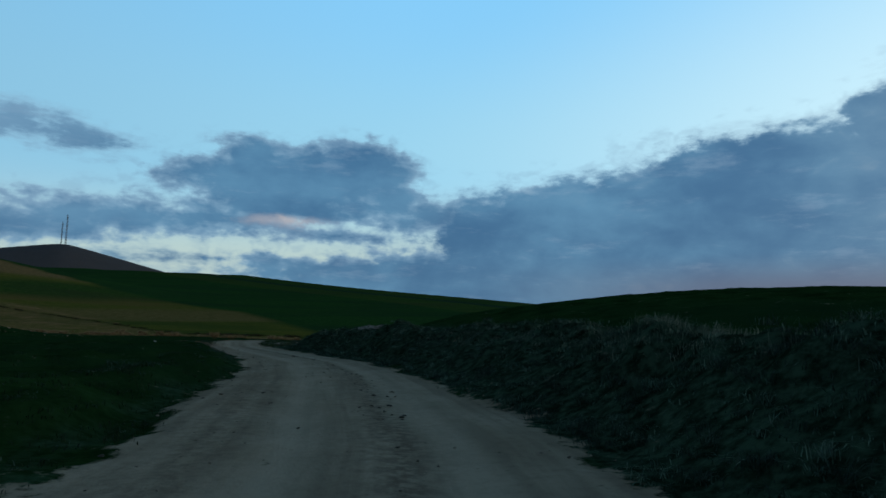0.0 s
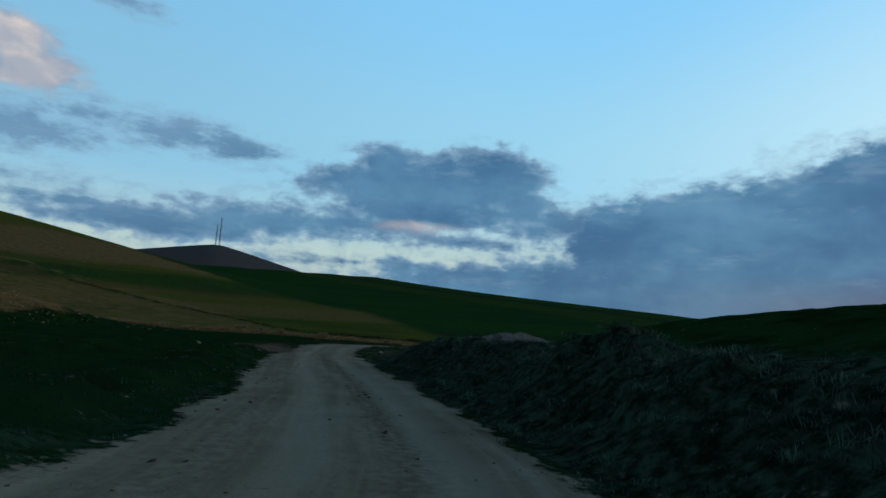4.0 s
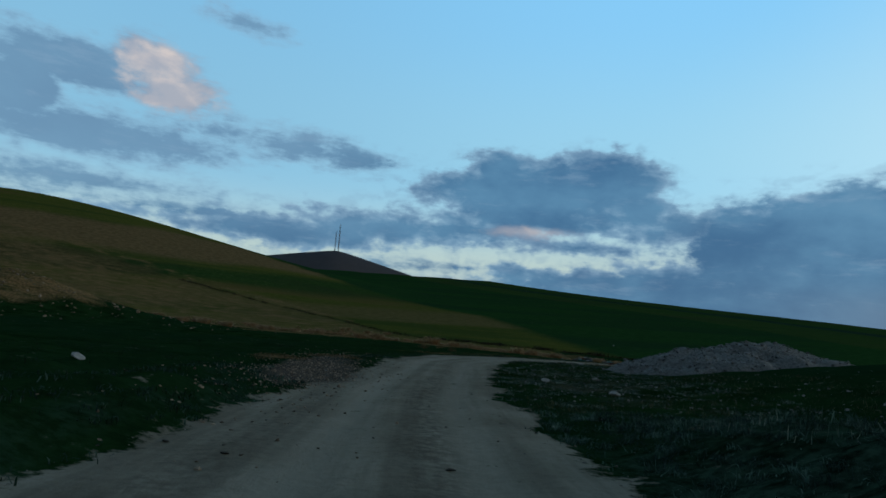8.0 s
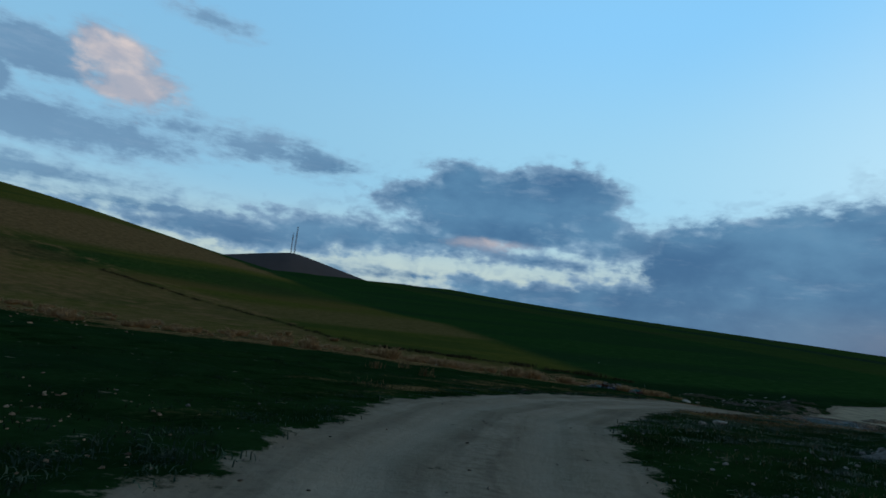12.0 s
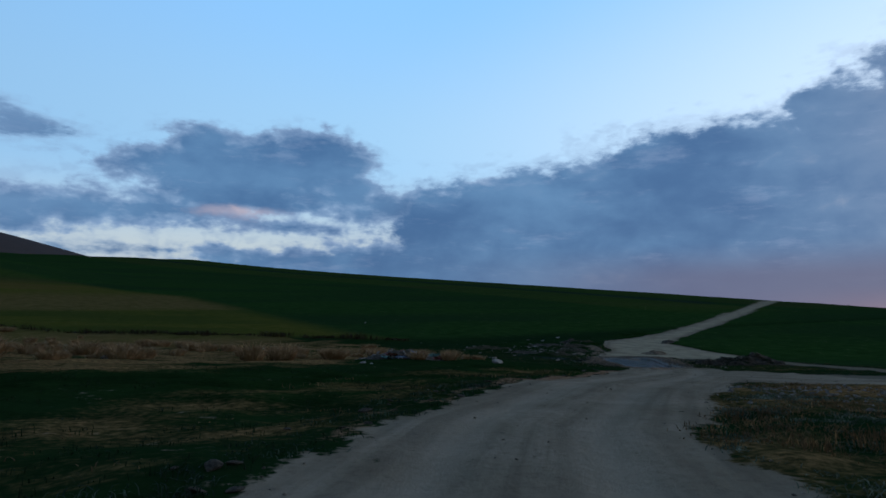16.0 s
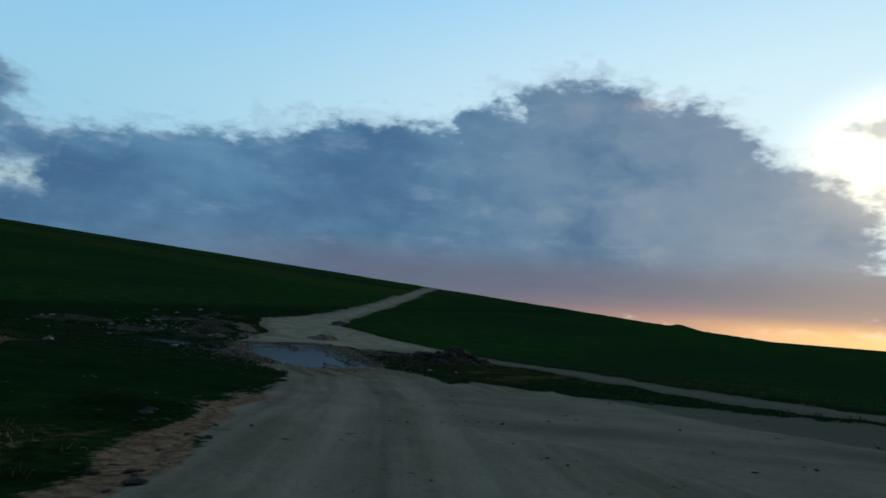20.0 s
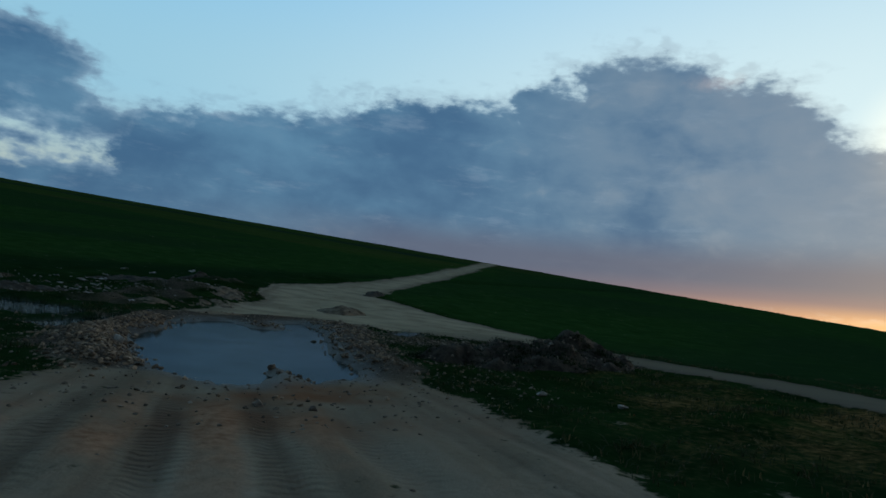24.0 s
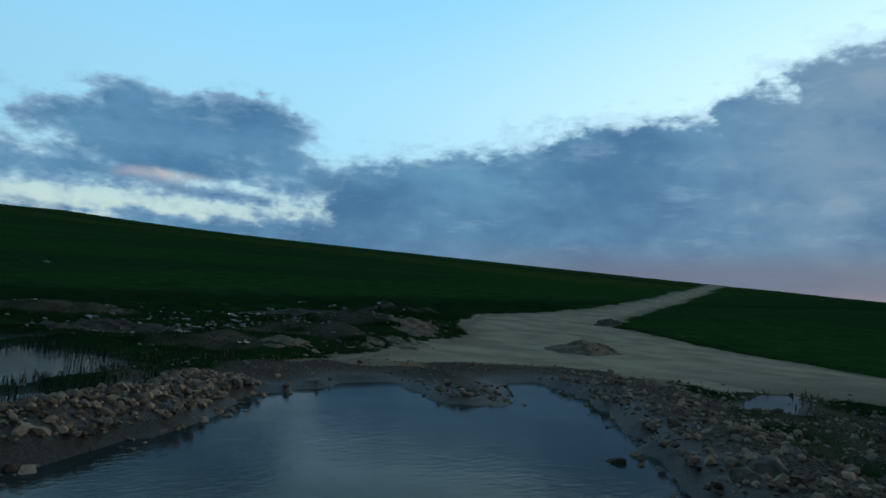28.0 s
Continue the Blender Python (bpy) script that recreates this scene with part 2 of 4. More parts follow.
BRANCH = [(41.5, 99.0), (44, 95.2), (43.4, 90.5), (44.2, 85), (45.5, 76), (47, 58)]
POND = [(51.1, 114.4), (52.9, 117.6), (53.6, 118.0), (54.4, 119.0), (55.3, 120.0), (57.3, 121.0), (58.1, 120.9), (57.7, 118.9), (58.3, 118.5),
        (59.9, 120.5), (60.8, 120.4), (60.5, 119.4), (59.0, 117.3), (57.5, 115.7), (55.6, 113.5), (54.0, 111.2), (52.9, 110.4), (52.1, 110.4), (52.5, 112.0),
        (51.9, 111.2), (50.7, 110.5), (50.5, 111.5), (50.6, 112.7)]
# stony shores, pools beside the pond, and the wide bare junction beyond it
WEST_SHORE = [(50.0, 113.2), (51.2, 116.2), (52.4, 117.9), (53.8, 119.0), (55.0, 120.4)]
EAST_SHORE = [(61.0, 119.0), (59.4, 116.9), (58.0, 115.3), (56.3, 113.3), (55.0, 111.6)]
POOLS = [[(51.5, 118.6), (53.0, 119.5), (53.9, 120.5), (54.4, 121.6), (53.6, 121.2), (52.8, 120.7), (51.5, 120.2)],
         [(52.2, 121.6), (53.4, 122.0), (54.7, 123.6), (54.2, 125.9), (53.5, 127.4), (52.4, 126.6), (52.0, 123.5)],
         [(54.5, 121.6), (54.9, 121.1), (55.5, 122.3), (55.0, 122.3)],
         [(53.0, 129.0), (54.8, 129.2), (54.8, 130.3), (53.0, 130.5)],
         [(61.5, 116.9), (62.8, 117.6), (64.0, 117.9), (64.5, 117.5), (63.0, 116.9), (61.7, 116.4)]]
BARE = [(60.2, 122.6), (60.9, 121.3), (62.2, 121.0), (63.2, 120.4), (63.8, 119.0), (65.7, 117.4), (69.5, 113.5), (74, 118), (78, 128), (72, 132), (62, 126)]
JUNCTION = [(32.5, 94.0), (34.2, 92.3), (36.8, 91.4), (38.0, 89.6), (46.0, 88.5), (47.9, 92.6), (48.4, 95.2), (49.6, 99.4), (51.0, 103.6), (46, 103), (38, 97)]
WATER = -2.07


def along(x, y, line):
    """Distance, signed side (right positive), height and run along a polyline."""
    best = np.full(x.shape, 1e9)
    side, high, run = np.zeros(x.shape), np.zeros(x.shape), np.zeros(x.shape)
    gone = 0.0
    for a, b in zip(line[:-1], line[1:]):
        ex, ey = b[0] - a[0], b[1] - a[1]
        length = math.hypot(ex, ey)
        t = np.clip(((x - a[0]) * ex + (y - a[1]) * ey) / length ** 2, 0, 1)
        px, py = x - a[0] - t * ex, y - a[1] - t * ey
        d = np.hypot(px, py)
        near = d < best
        best = np.where(near, d, best)
        side = np.where(near, np.sign(px * ey - py * ex), side)
        if len(a) > 2:
            high = np.where(near, a[2] + t * (b[2] - a[2]), high)
        run = np.where(near, gone + t * length, run)
        gone += length
    return best, side, high, run


def inside(x, y, ring):
    """Signed distance to a ring of points, negative inside."""
    d, _, _, _ = along(x, y, ring + ring[:1])
    hit = np.zeros(x.shape, bool)
    for (ax, ay), (bx, by) in zip(ring, ring[1:] + ring[:1]):
        cross = ((ay > y) != (by > y)) & (x < (bx - ax) * (y - ay) / (by - ay + 1e-12) + ax)
        hit ^= cross
    return np.where(hit, -d, d)


def wide_land(x, y):
    """The hills without the roads."""
    low = -0.05 - 0.05 * soft(0.8 * x + 0.6 * y - 73, 4)
    rise = 0.0556 * soft(y - 511, 105)
    ridge_x = 220.7 - 0.313 * soft(y - 330, 40)
    slope = -1.99 + 0.0343 * (x - 70) + 0.0858 * (y - 140) + rise
    crest = -1.99 + 0.0858 * (y - 140) + 0.0343 * (ridge_x - 70) - 0.2234 * np.maximum(x - ridge_x, -120) + rise
    slope = smin(slope, crest, 0.5)
    north = -1.99 + 0.0858 * 560 + 11.4 - 0.1707 * (y - 700) - 0.1 * (np.minimum(x, ridge_x) - 70)
    slope = smin(slope, north, 1.0)
    z = smax(low, np.maximum(slope, -60), 1.2)
    z = z + 46.9 * bell(x, y, -216.2, 371.2, 131.1, 111.4) + 4.38 * bell(x, y, 37.75, 29.7, 13.4, 30.3)
    # the hill with the masts: a gentle west flank, a steeper east one
    dx_ = x + 134
    tent = 190 - np.where(dx_ > 0, 0.265, 0.17) * (np.sqrt(dx_ ** 2 + 18 ** 2) - 18)
    z = np.maximum(z, np.maximum(tent, -60) * np.exp(-0.5 * ((y - 1720) / 150) ** 2) - 60 * (np.abs(y - 1720) > 420))
    # a distant knoll beyond the eastern crest
    z = np.maximum(z, 6.1 - 0.26 * (np.hypot(x - 518.8, y - 178.7) ** 2 + 4) ** 0.5)
    return z


def land(x, y):
    """Height of the ground, and what covers it."""
    z = wide_land(x, y)
    zone = (x > -80) & (x < 260) & (y > -60) & (y < 260)
    cover = {k: np.zeros(x.shape) for k in ("road", "dry", "bank", "rut", "wet", "gravel", "pale", "clay", "crown", "across", "onward", "fringe", "faded", "churn")}
    d, side, high, run = along(x, y, ROUTE)
    d = np.where(zone, d, 99)
    z = z + (high - z) * (1 - step(4.5, 14, d)) * zone
    lat = d * side
    wander = 0.28 * vnoise(x, y, 2.3, 3) + 0.16 * vnoise(x, y, 0.7, 4)
    # half widths: right and left of the driven line
    half_r = 1.9 + 0.2 * step(72, 82, run) + 0.7 * np.exp(-((run - 112) / 5) ** 2) + 0.5 * step(118, 130, run)
    half_l = 2.2 + 0.55 * (1 - step(62, 76, run)) + 0.9 * step(116, 127, run)
    main = np.where(side > 0, half_r, half_l) - d
    d2, side2, _, run2 = along(x, y, HILL_ROAD)
    hill = 2.0 + 1.7 * np.exp(-((run2 - 24) / 12) ** 2) + 1.5 * (1 - step(4, 14, run2)) - d2
    d3, side3, _, run3 = along(x, y, EAST_ROAD)
    east = 4.2 - 2.2 * step(16, 30, run3) - 0.4 * step(34, 42, run3) - d3
    d4, side4, _, run4 = along(x, y, BRANCH)
    branch = 3.8 + 0.9 * np.exp(-((run4 - 5) / 4) ** 2) - 0.7 * step(10, 22, run4) - d4
    which = np.argmax(np.stack([main, hill, east, branch]), 0)
    cover["across"] = np.choose(which, [lat, d2 * side2, d3 * side3, d4 * side4 * 0.15])
    cover["onward"] = np.choose(which, [run, run2 + 300, run3 + 500, run4 + 700])
    near = (x > 42) & (x < 82) & (y > 100) & (y < 138)
    nx_, ny_ = x[near], y[near]
    pond, bare, west, eastern = (np.full(x.shape, 99.0) for _ in range(4))
    pond[near] = inside(nx_, ny_, POND) - 0.03 + 0.12 * vnoise(nx_, ny_, 0.8, 8) + 0.08 * vnoise(nx_, ny_, 0.35, 9)
    bare[near] = inside(nx_, ny_, BARE)
    west[near], _, _, run_w = along(nx_, ny_, WEST_SHORE)
    eastern[near] = along(nx_, ny_, EAST_SHORE)[0]
    corner_in = np.full(x.shape, 99.0)
    turn = (x > 26) & (x < 54) & (y > 84) & (y < 107)
    corner_in[turn] = inside(x[turn], y[turn], JUNCTION)
    road = np.maximum.reduce([smax(main, branch, 0.5), -corner_in, hill, east, 0.9 - np.maximum(pond, 0), -bare]) + wander
    road = np.where(zone, road, -9)
    on = step(-0.35, 0.35, road)
    cover["road"] = on
    # bare reddish soil outside the left edge, and the east track going back to grass
    cover["fringe"] = np.exp(-((main + 0.25 - 0.5 * vnoise(x, y, 1.5, 14)) / 0.4) ** 2) * (side < 0) * (0.15 * step(84, 92, run) + 0.45 * step(97, 104, run) + 0.4 * step(109, 116, run)) * (1 - step(126, 131, run)) * (pond > 2.5)
    cover["faded"] = np.where(east > np.maximum(hill, main), step(14, 24, run3), 0) * zone
    # wheel tracks and loose middle
    rut = np.exp(-((np.abs(lat + 0.1) - 0.85) / 0.32) ** 2) * (d < 2.2)
    cover["rut"] = rut
    cover["crown"] = np.exp(-((lat - 0.35 + 0.15 * vnoise(x, y, 2.0, 15)) / 0.4) ** 2) * (1 - step(70, 95, run)) + 0.5 * np.exp(-((lat + 1.8) / 0.4) ** 2) * (1 - step(60, 80, run))
    z = z - 0.035 * rut * on + 0.02 * vnoise(x, y, 0.6, 5) * on
    # bank on the right hand of the first stretch, low verge on the left
    tall = 1.15 * (1 - step(40, 58, run - 12)) * zone
    bank = step(2.0, 4.6, lat + 0.5 * vnoise(x, y, 3.1, 11)) * (1 - step(9, 30, lat))
    z = z + tall * bank * (1 + 0.18 * vnoise(x, y, 1.7, 12) * (1 - step(4.5, 8, lat)))
    z = z + tall * bank * (0.26 * fnoise(x, y, 1.3, 3, 61) + 0.24 * np.abs(vnoise(x, y, 0.75, 64)) + 0.12 * vnoise(x, y, 0.5, 65)) * (1 - step(4.5, 8, lat))
    cover["bank"] = np.where(lat > 1.2, tall / 1.15 * step(1.6, 2.6, lat) * (1 - step(6, 12, lat)), 0)
    cover["bank"] = np.maximum(cover["bank"], 0.3 * np.exp(-((lat + 3.1 + 0.5 * vnoise(x, y, 1.9, 17)) / 0.6) ** 2) * (1 - step(70, 90, run)) * zone)
    verge = 0.36 * (1 - step(62, 76, run)) * (1 + 0.5 * vnoise(x, y, 0.8, 16)) * step(2.8, 4.2, -lat + 0.4 * vnoise(x, y, 2.3, 13)) * (1 - step(8, 20, -lat)) * zone
    z = z + verge
    # rough ground off the road
    rough = (1 - on) * zone
    z = z + rough * (0.11 * fnoise(x, y, 1.2, 3, 21) + 0.10 * fnoise(x, y, 6.0, 2, 31))
    # spoil and low heaps beyond the pond
    tipped = np.zeros(x.shape)
    for cx, cy, r, h in ((61, 130, 2.6, 0.35), (65.5, 135, 3.2, 0.45), (70.5, 139, 2.4, 0.5), (57, 127, 2.2, 0.25), (55, 137, 3.5, 0.3)):
        z = z + h * np.exp(-((x - cx) ** 2 + (y - cy) ** 2) / r ** 2) * (1 + 1.0 * fnoise(x, y, 1.0, 3, 41))
        tipped = np.maximum(tipped, np.exp(-((x - cx) ** 2 + (y - cy) ** 2) / (0.7 * r) ** 2))
    spoil = np.exp(-(((x + 27) / 12) ** 2 + ((y - 98) / 8.5) ** 2))
    z = z + spoil * (3.8 + 0.8 * fnoise(x, y, 2.5, 3, 45))
    # pond basin and its stony rim
    rim = 0.06 + 0.07 * step(0, 0.9, pond) + 0.16 * np.exp(-(west / 0.5) ** 2) + 0.10 * np.exp(-(eastern / 0.7) ** 2) + 0.05 * vnoise(x, y, 0.6, 51)
    z = np.where(pond < 3.5, np.where(pond < 0, WATER - np.minimum(0.16, -pond * 0.14) , z + (np.maximum(z, WATER + rim) - z) * (1 - step(2.2, 3.5, pond))), z)
    cover["wet"] = (1 - step(0.05, 0.8, pond)) * zone
    stony = np.clip(np.exp(-(west / 1.3) ** 2) + np.exp(-(eastern / 1.9) ** 2) + step(118.5, 120.5, y), 0, 1)
    cover["gravel"] = (1 - step(0.8, 2.6, pond + 0.8 * vnoise(x, y, 1.3, 52))) * zone * stony
    cover["pale"] = np.clip(step(0.2, 1.5, np.maximum.reduce([hill, east, -bare])) * step(0.6, 2.0, pond), 0, 1) * zone
    cover["clay"] = (1 - step(1.5, 5.5, pond)) * zone
    # churned tyre marks where the track meets the pond
    churn = np.exp(-(((x - 48.0) / 2.0) ** 2 + ((y - 107.8) / 2.4) ** 2)) * on
    ridge = np.sin(6.5 * lat + 1.5 * vnoise(x, y, 1.5, 93))
    z = z + churn * 0.035 * ridge * (1 + 0.6 * vnoise(x, y, 0.5, 91)) + churn * 0.03 * vnoise(x, y, 0.35, 92) * np.sin(14 * run)
    cover["churn"] = np.clip(churn * (1.1 + 0.5 * vnoise(x, y, 0.9, 94)), 0, 1)
    # small wet hollows in the grass beside it
    for ring in POOLS:
        q = np.full(x.shape, 9.0)
        q[near] = inside(nx_, ny_, ring) + 0.2 * vnoise(nx_, ny_, 0.5, 61)
        z = np.where(q < 0.7, z + (WATER - 0.02 + 0.16 * np.clip(q, -0.4, 0.7) - z) * (1 - step(0.1, 0.7, q)), z)
        cover["wet"] = np.maximum(cover["wet"], 1 - step(-0.1, 0.3, q))
    # dry strip between the lawn and the fields, and the worn corner at the turning
    f = y - np.interp(x, [-60, -20, 5, 12, 16, 24, 40, 60], [122, 109, 102, 101, 100, 104, 117, 128])
    dry = (1 - step(40, 50, x)) * step(-3, 3, f + 3 * vnoise(x, y, 5, 71)) * (1 - step(0, 16, y - np.interp(x, [-123, -41, -19, -8, 0, 10, 16, 44, 60], [264, 240, 226, 211, 194, 170, 162, 147, 137])))
    corner = 1.7 * np.exp(-(((x - 33) / 7) ** 2 + ((y - 87.5) / 3.2) ** 2)) + np.exp(-(((x - 22) / 4) ** 2 + ((y - 82) / 5) ** 2)) * 0.6
    left_gravel = np.exp(-(((x - 6.2) / 1.25) ** 2 + ((y - 60) / 5.5) ** 2)) + 0.35 * np.exp(-(((x - 14.5) / 3.5) ** 2 + ((y - 61) / 6) ** 2)) + 0.6 * np.exp(-(((x - 62) / 4) ** 2 + ((y - 114.5) / 3) ** 2))
    isle = 0.6 * np.exp(-(((x - 6.0) / 1.1) ** 2 + ((y - 66.2) / 1.1) ** 2)) + 0.8 * np.exp(-(((x - 4.6) / 1.0) ** 2 + ((y - 63.6) / 1.2) ** 2)) + 0.6 * np.exp(-(((x - 58) / 7) ** 2 + ((y - 105) / 5) ** 2))
    dry = dry * (1 - 0.35 * step(25, 50, f))
    cover["dry"] = np.clip(dry + corner + isle + 0.25 * np.exp(-((lat + 3.6) / 0.9) ** 2) * step(70, 84, run) + 0.5 * np.exp(-((lat + 5.5) / 2.6) ** 2) * step(84, 96, run) * (1 - step(118, 126, run)), 0, 1) * zone + (1 - zone) * dry
    cover["gravel"] = np.maximum.reduce([cover["gravel"], left_gravel, 0.42 * step(0.1, 0.5, tipped)])
    cover["dry"] = np.maximum(cover["dry"], step(0.1, 0.5, spoil))
    return z, cover


def ground_z(x, y):
    z, _ = land(np.array([float(x)]), np.array([float(y)]))
    return float(z[0])


# ------------------------------------------------------------------ materials
def material(name):
    m = bpy.data.materials.new(name)
    m.use_nodes = True
    t = m.node_tree
    b = t.nodes["Principled BSDF"]
    return m, t, b


def attribute(t, name):
    node = t.nodes.new("ShaderNodeAttribute")
    node.attribute_name = name
    return N(t, node.outputs["Fac"])


def bump(t, b, height, strength, distance):
    node = t.nodes.new("ShaderNodeBump")
    node.inputs["Strength"].default_value, node.inputs["Distance"].default_value = strength, distance
    t.links.new(height.out, node.inputs["Height"])
    t.links.new(node.outputs[0], b.inputs["Normal"])


def ground_material():
    m, t, b = material("soil_and_grass")
    at = t.nodes.new("ShaderNodeTexCoord").outputs["Object"]
    n_big = noise_tex(t, at, 0.05, 4)
    n_mid = noise_tex(t, at, 0.6, 5)
    n_fine = noise_tex(t, at, 7.0, 6, 0.65)
    n_grit = noise_tex(t, at, 38.0, 3, 0.7)
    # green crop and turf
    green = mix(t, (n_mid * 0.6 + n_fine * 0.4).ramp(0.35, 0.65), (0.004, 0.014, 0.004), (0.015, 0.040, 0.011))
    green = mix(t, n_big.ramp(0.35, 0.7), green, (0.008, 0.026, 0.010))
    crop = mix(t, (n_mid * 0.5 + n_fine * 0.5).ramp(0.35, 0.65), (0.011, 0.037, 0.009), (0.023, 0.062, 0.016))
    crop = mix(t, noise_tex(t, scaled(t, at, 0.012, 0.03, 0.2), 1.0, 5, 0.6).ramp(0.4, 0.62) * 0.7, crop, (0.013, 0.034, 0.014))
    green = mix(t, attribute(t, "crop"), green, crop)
    field = attribute(t, "olive")
    bands = noise_tex(t, scaled(t, at, 0.008, 0.008, 0.33), 1.0, 5, 0.6)
    olive = mix(t, n_mid.ramp(0.3, 0.7), (0.060, 0.070, 0.013), (0.086, 0.086, 0.019))
    olive = mix(t, bands.ramp(0.52, 0.62) * 0.75, olive, (0.040, 0.058, 0.014))
    olive = mix(t, bands.ramp(0.46, 0.38) * 0.7, olive, (0.100, 0.070, 0.026))
    colour = mix(t, field, green, olive)
    plough = attribute(t, "brown")
    colour = mix(t, plough, colour, mix(t, n_mid.ramp(0.3, 0.7), (0.098, 0.068, 0.030), (0.165, 0.112, 0.050)))
    # distance haze on the mast hill, painted as a flat grey
    colour = mix(t, attribute(t, "far_haze"), colour, mix(t, n_big, (0.066, 0.064, 0.066), (0.088, 0.082, 0.084)))
    dry = attribute(t, "dry")
    straw = mix(t, n_fine.ramp(0.3, 0.7), (0.060, 0.040, 0.018), (0.285, 0.175, 0.076))
    patch = noise_tex(t, scaled(t, at, 1, 1.8, 1), 0.22, 6, 0.62)
    colour = mix(t, (dry * ((patch - 0.5) * 2.0 + 0.72) + (patch - 0.5) * 0.8 + (n_fine - 0.5) * 0.5).ramp(0.25, 0.95), colour, straw)
    # noise paints shaded hollows and lit tufts into the bank's colour
    bank = attribute(t, "bank")
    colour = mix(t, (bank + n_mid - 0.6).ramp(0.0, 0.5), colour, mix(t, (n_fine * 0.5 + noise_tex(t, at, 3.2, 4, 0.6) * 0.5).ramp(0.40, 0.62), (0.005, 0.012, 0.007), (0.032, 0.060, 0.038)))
    # bare road
    road = attribute(t, "road")
    rut = attribute(t, "rut")
    dirt = mix(t, n_mid.ramp(0.25, 0.75), (0.19, 0.162, 0.118), (0.27, 0.235, 0.178))
    dirt = mix(t, n_fine.ramp(0.45, 0.75) * 0.5, dirt, (0.115, 0.095, 0.070))
    lane = t.nodes.new("ShaderNodeCombineXYZ")
    t.links.new((attribute(t, "across") * 2.4).out, lane.inputs[0])
    t.links.new((attribute(t, "onward") * 0.09).out, lane.inputs[1])
    tyre = noise_tex(t, lane.outputs[0], 1.0, 5, 0.6, 0.3)
    dirt = mix(t, tyre.ramp(0.58, 0.36) * 0.42, dirt, (0.10, 0.084, 0.062))
    dirt = mix(t, tyre.ramp(0.52, 0.7) * 0.38, dirt, (0.28, 0.245, 0.19))
    dirt = mix(t, attribute(t, "crown") * n_fine.ramp(0.35, 0.6) * 0.75, dirt, (0.085, 0.072, 0.054))
    dirt = mix(t, rut * 0.6, dirt, (0.30, 0.262, 0.20))
    dirt = mix(t, n_grit.ramp(0.62, 0.75) * 0.5, dirt, (0.30, 0.265, 0.21))
    pale = attribute(t, "pale")
    dirt = mix(t, pale, dirt, mix(t, n_mid.ramp(0.3, 0.7), (0.235, 0.205, 0.145), (0.345, 0.305, 0.215)))
    red = noise_tex(t, at, 0.35, 3).ramp(0.5, 0.68) * attribute(t, "clay")
    dirt = mix(t, attribute(t, "clay") * n_mid.ramp(0.3, 0.6) * 0.45, dirt, (0.115, 0.078, 0.050))
    dirt = mix(t, red * 0.85, dirt, (0.17, 0.080, 0.042))
    churn = attribute(t, "churn")
    furrow = ((attribute(t, "across") * 6.5 + (n_mid - 0.5) * 3.0).op("SINE") * 0.5 + 0.5)
    lug = (attribute(t, "onward") * 46.0 + (attribute(t, "across") * 20.0).op("SINE") * 1.2 + (n_fine - 0.5) * 5.0).op("SINE") * furrow.ramp(0.75, 0.25)
    dirt = mix(t, churn * furrow.ramp(0.3, 0.85) * n_mid.ramp(0.35, 0.6) * 0.9, dirt, mix(t, n_fine.ramp(0.3, 0.7), (0.19, 0.10, 0.058), (0.34, 0.215, 0.14)))
    dirt = mix(t, churn * furrow.ramp(0.4, 0.05) * 0.6, dirt, (0.075, 0.055, 0.042))
    dirt = mix(t, attribute(t, "faded") * (n_mid * 0.6 + 0.45), dirt, (0.105, 0.098, 0.076))
    soil = mix(t, n_fine.ramp(0.35, 0.65), (0.11, 0.066, 0.040), (0.27, 0.175, 0.112))
    clumps = noise_tex(t, at, 2.1, 5, 0.6)
    edge = (road + (n_fine - 0.5) * 1.2 + (clumps - 0.5) * 1.9 + (n_mid - 0.5) * 0.5).ramp(0.32, 0.68)
    colour = mix(t, edge, colour, dirt)
    colour = mix(t, (attribute(t, "fringe") + (n_mid - 0.5) * 1.3 + (n_fine - 0.5) * 0.8).ramp(0.38, 0.75), colour, soil)
    gravel = attribute(t, "gravel")
    pebble = mix(t, n_grit.ramp(0.35, 0.65), (0.022, 0.018, 0.014), (0.135, 0.112, 0.088))
    colour = mix(t, (gravel + n_mid - 0.7).ramp(0.0, 0.4), colour, pebble)
    wet = attribute(t, "wet")
    colour = mix(t, wet * 0.7, colour, (0.030, 0.024, 0.018))
    t.links.new(colour, b.inputs["Base Color"])
    rough = 0.95 - wet * 0.35
    t.links.new(rough.out, b.inputs["Roughness"])
    t.links.new((wet * 0.22).out, b.inputs["Specular IOR Level"])
    bump(t, b, n_fine * 0.6 + n_grit * 0.25 + n_mid * 0.5 + churn * (furrow * 0.6 + lug * 0.22), 0.7, 0.05)
    return m


SOIL = ground_material()


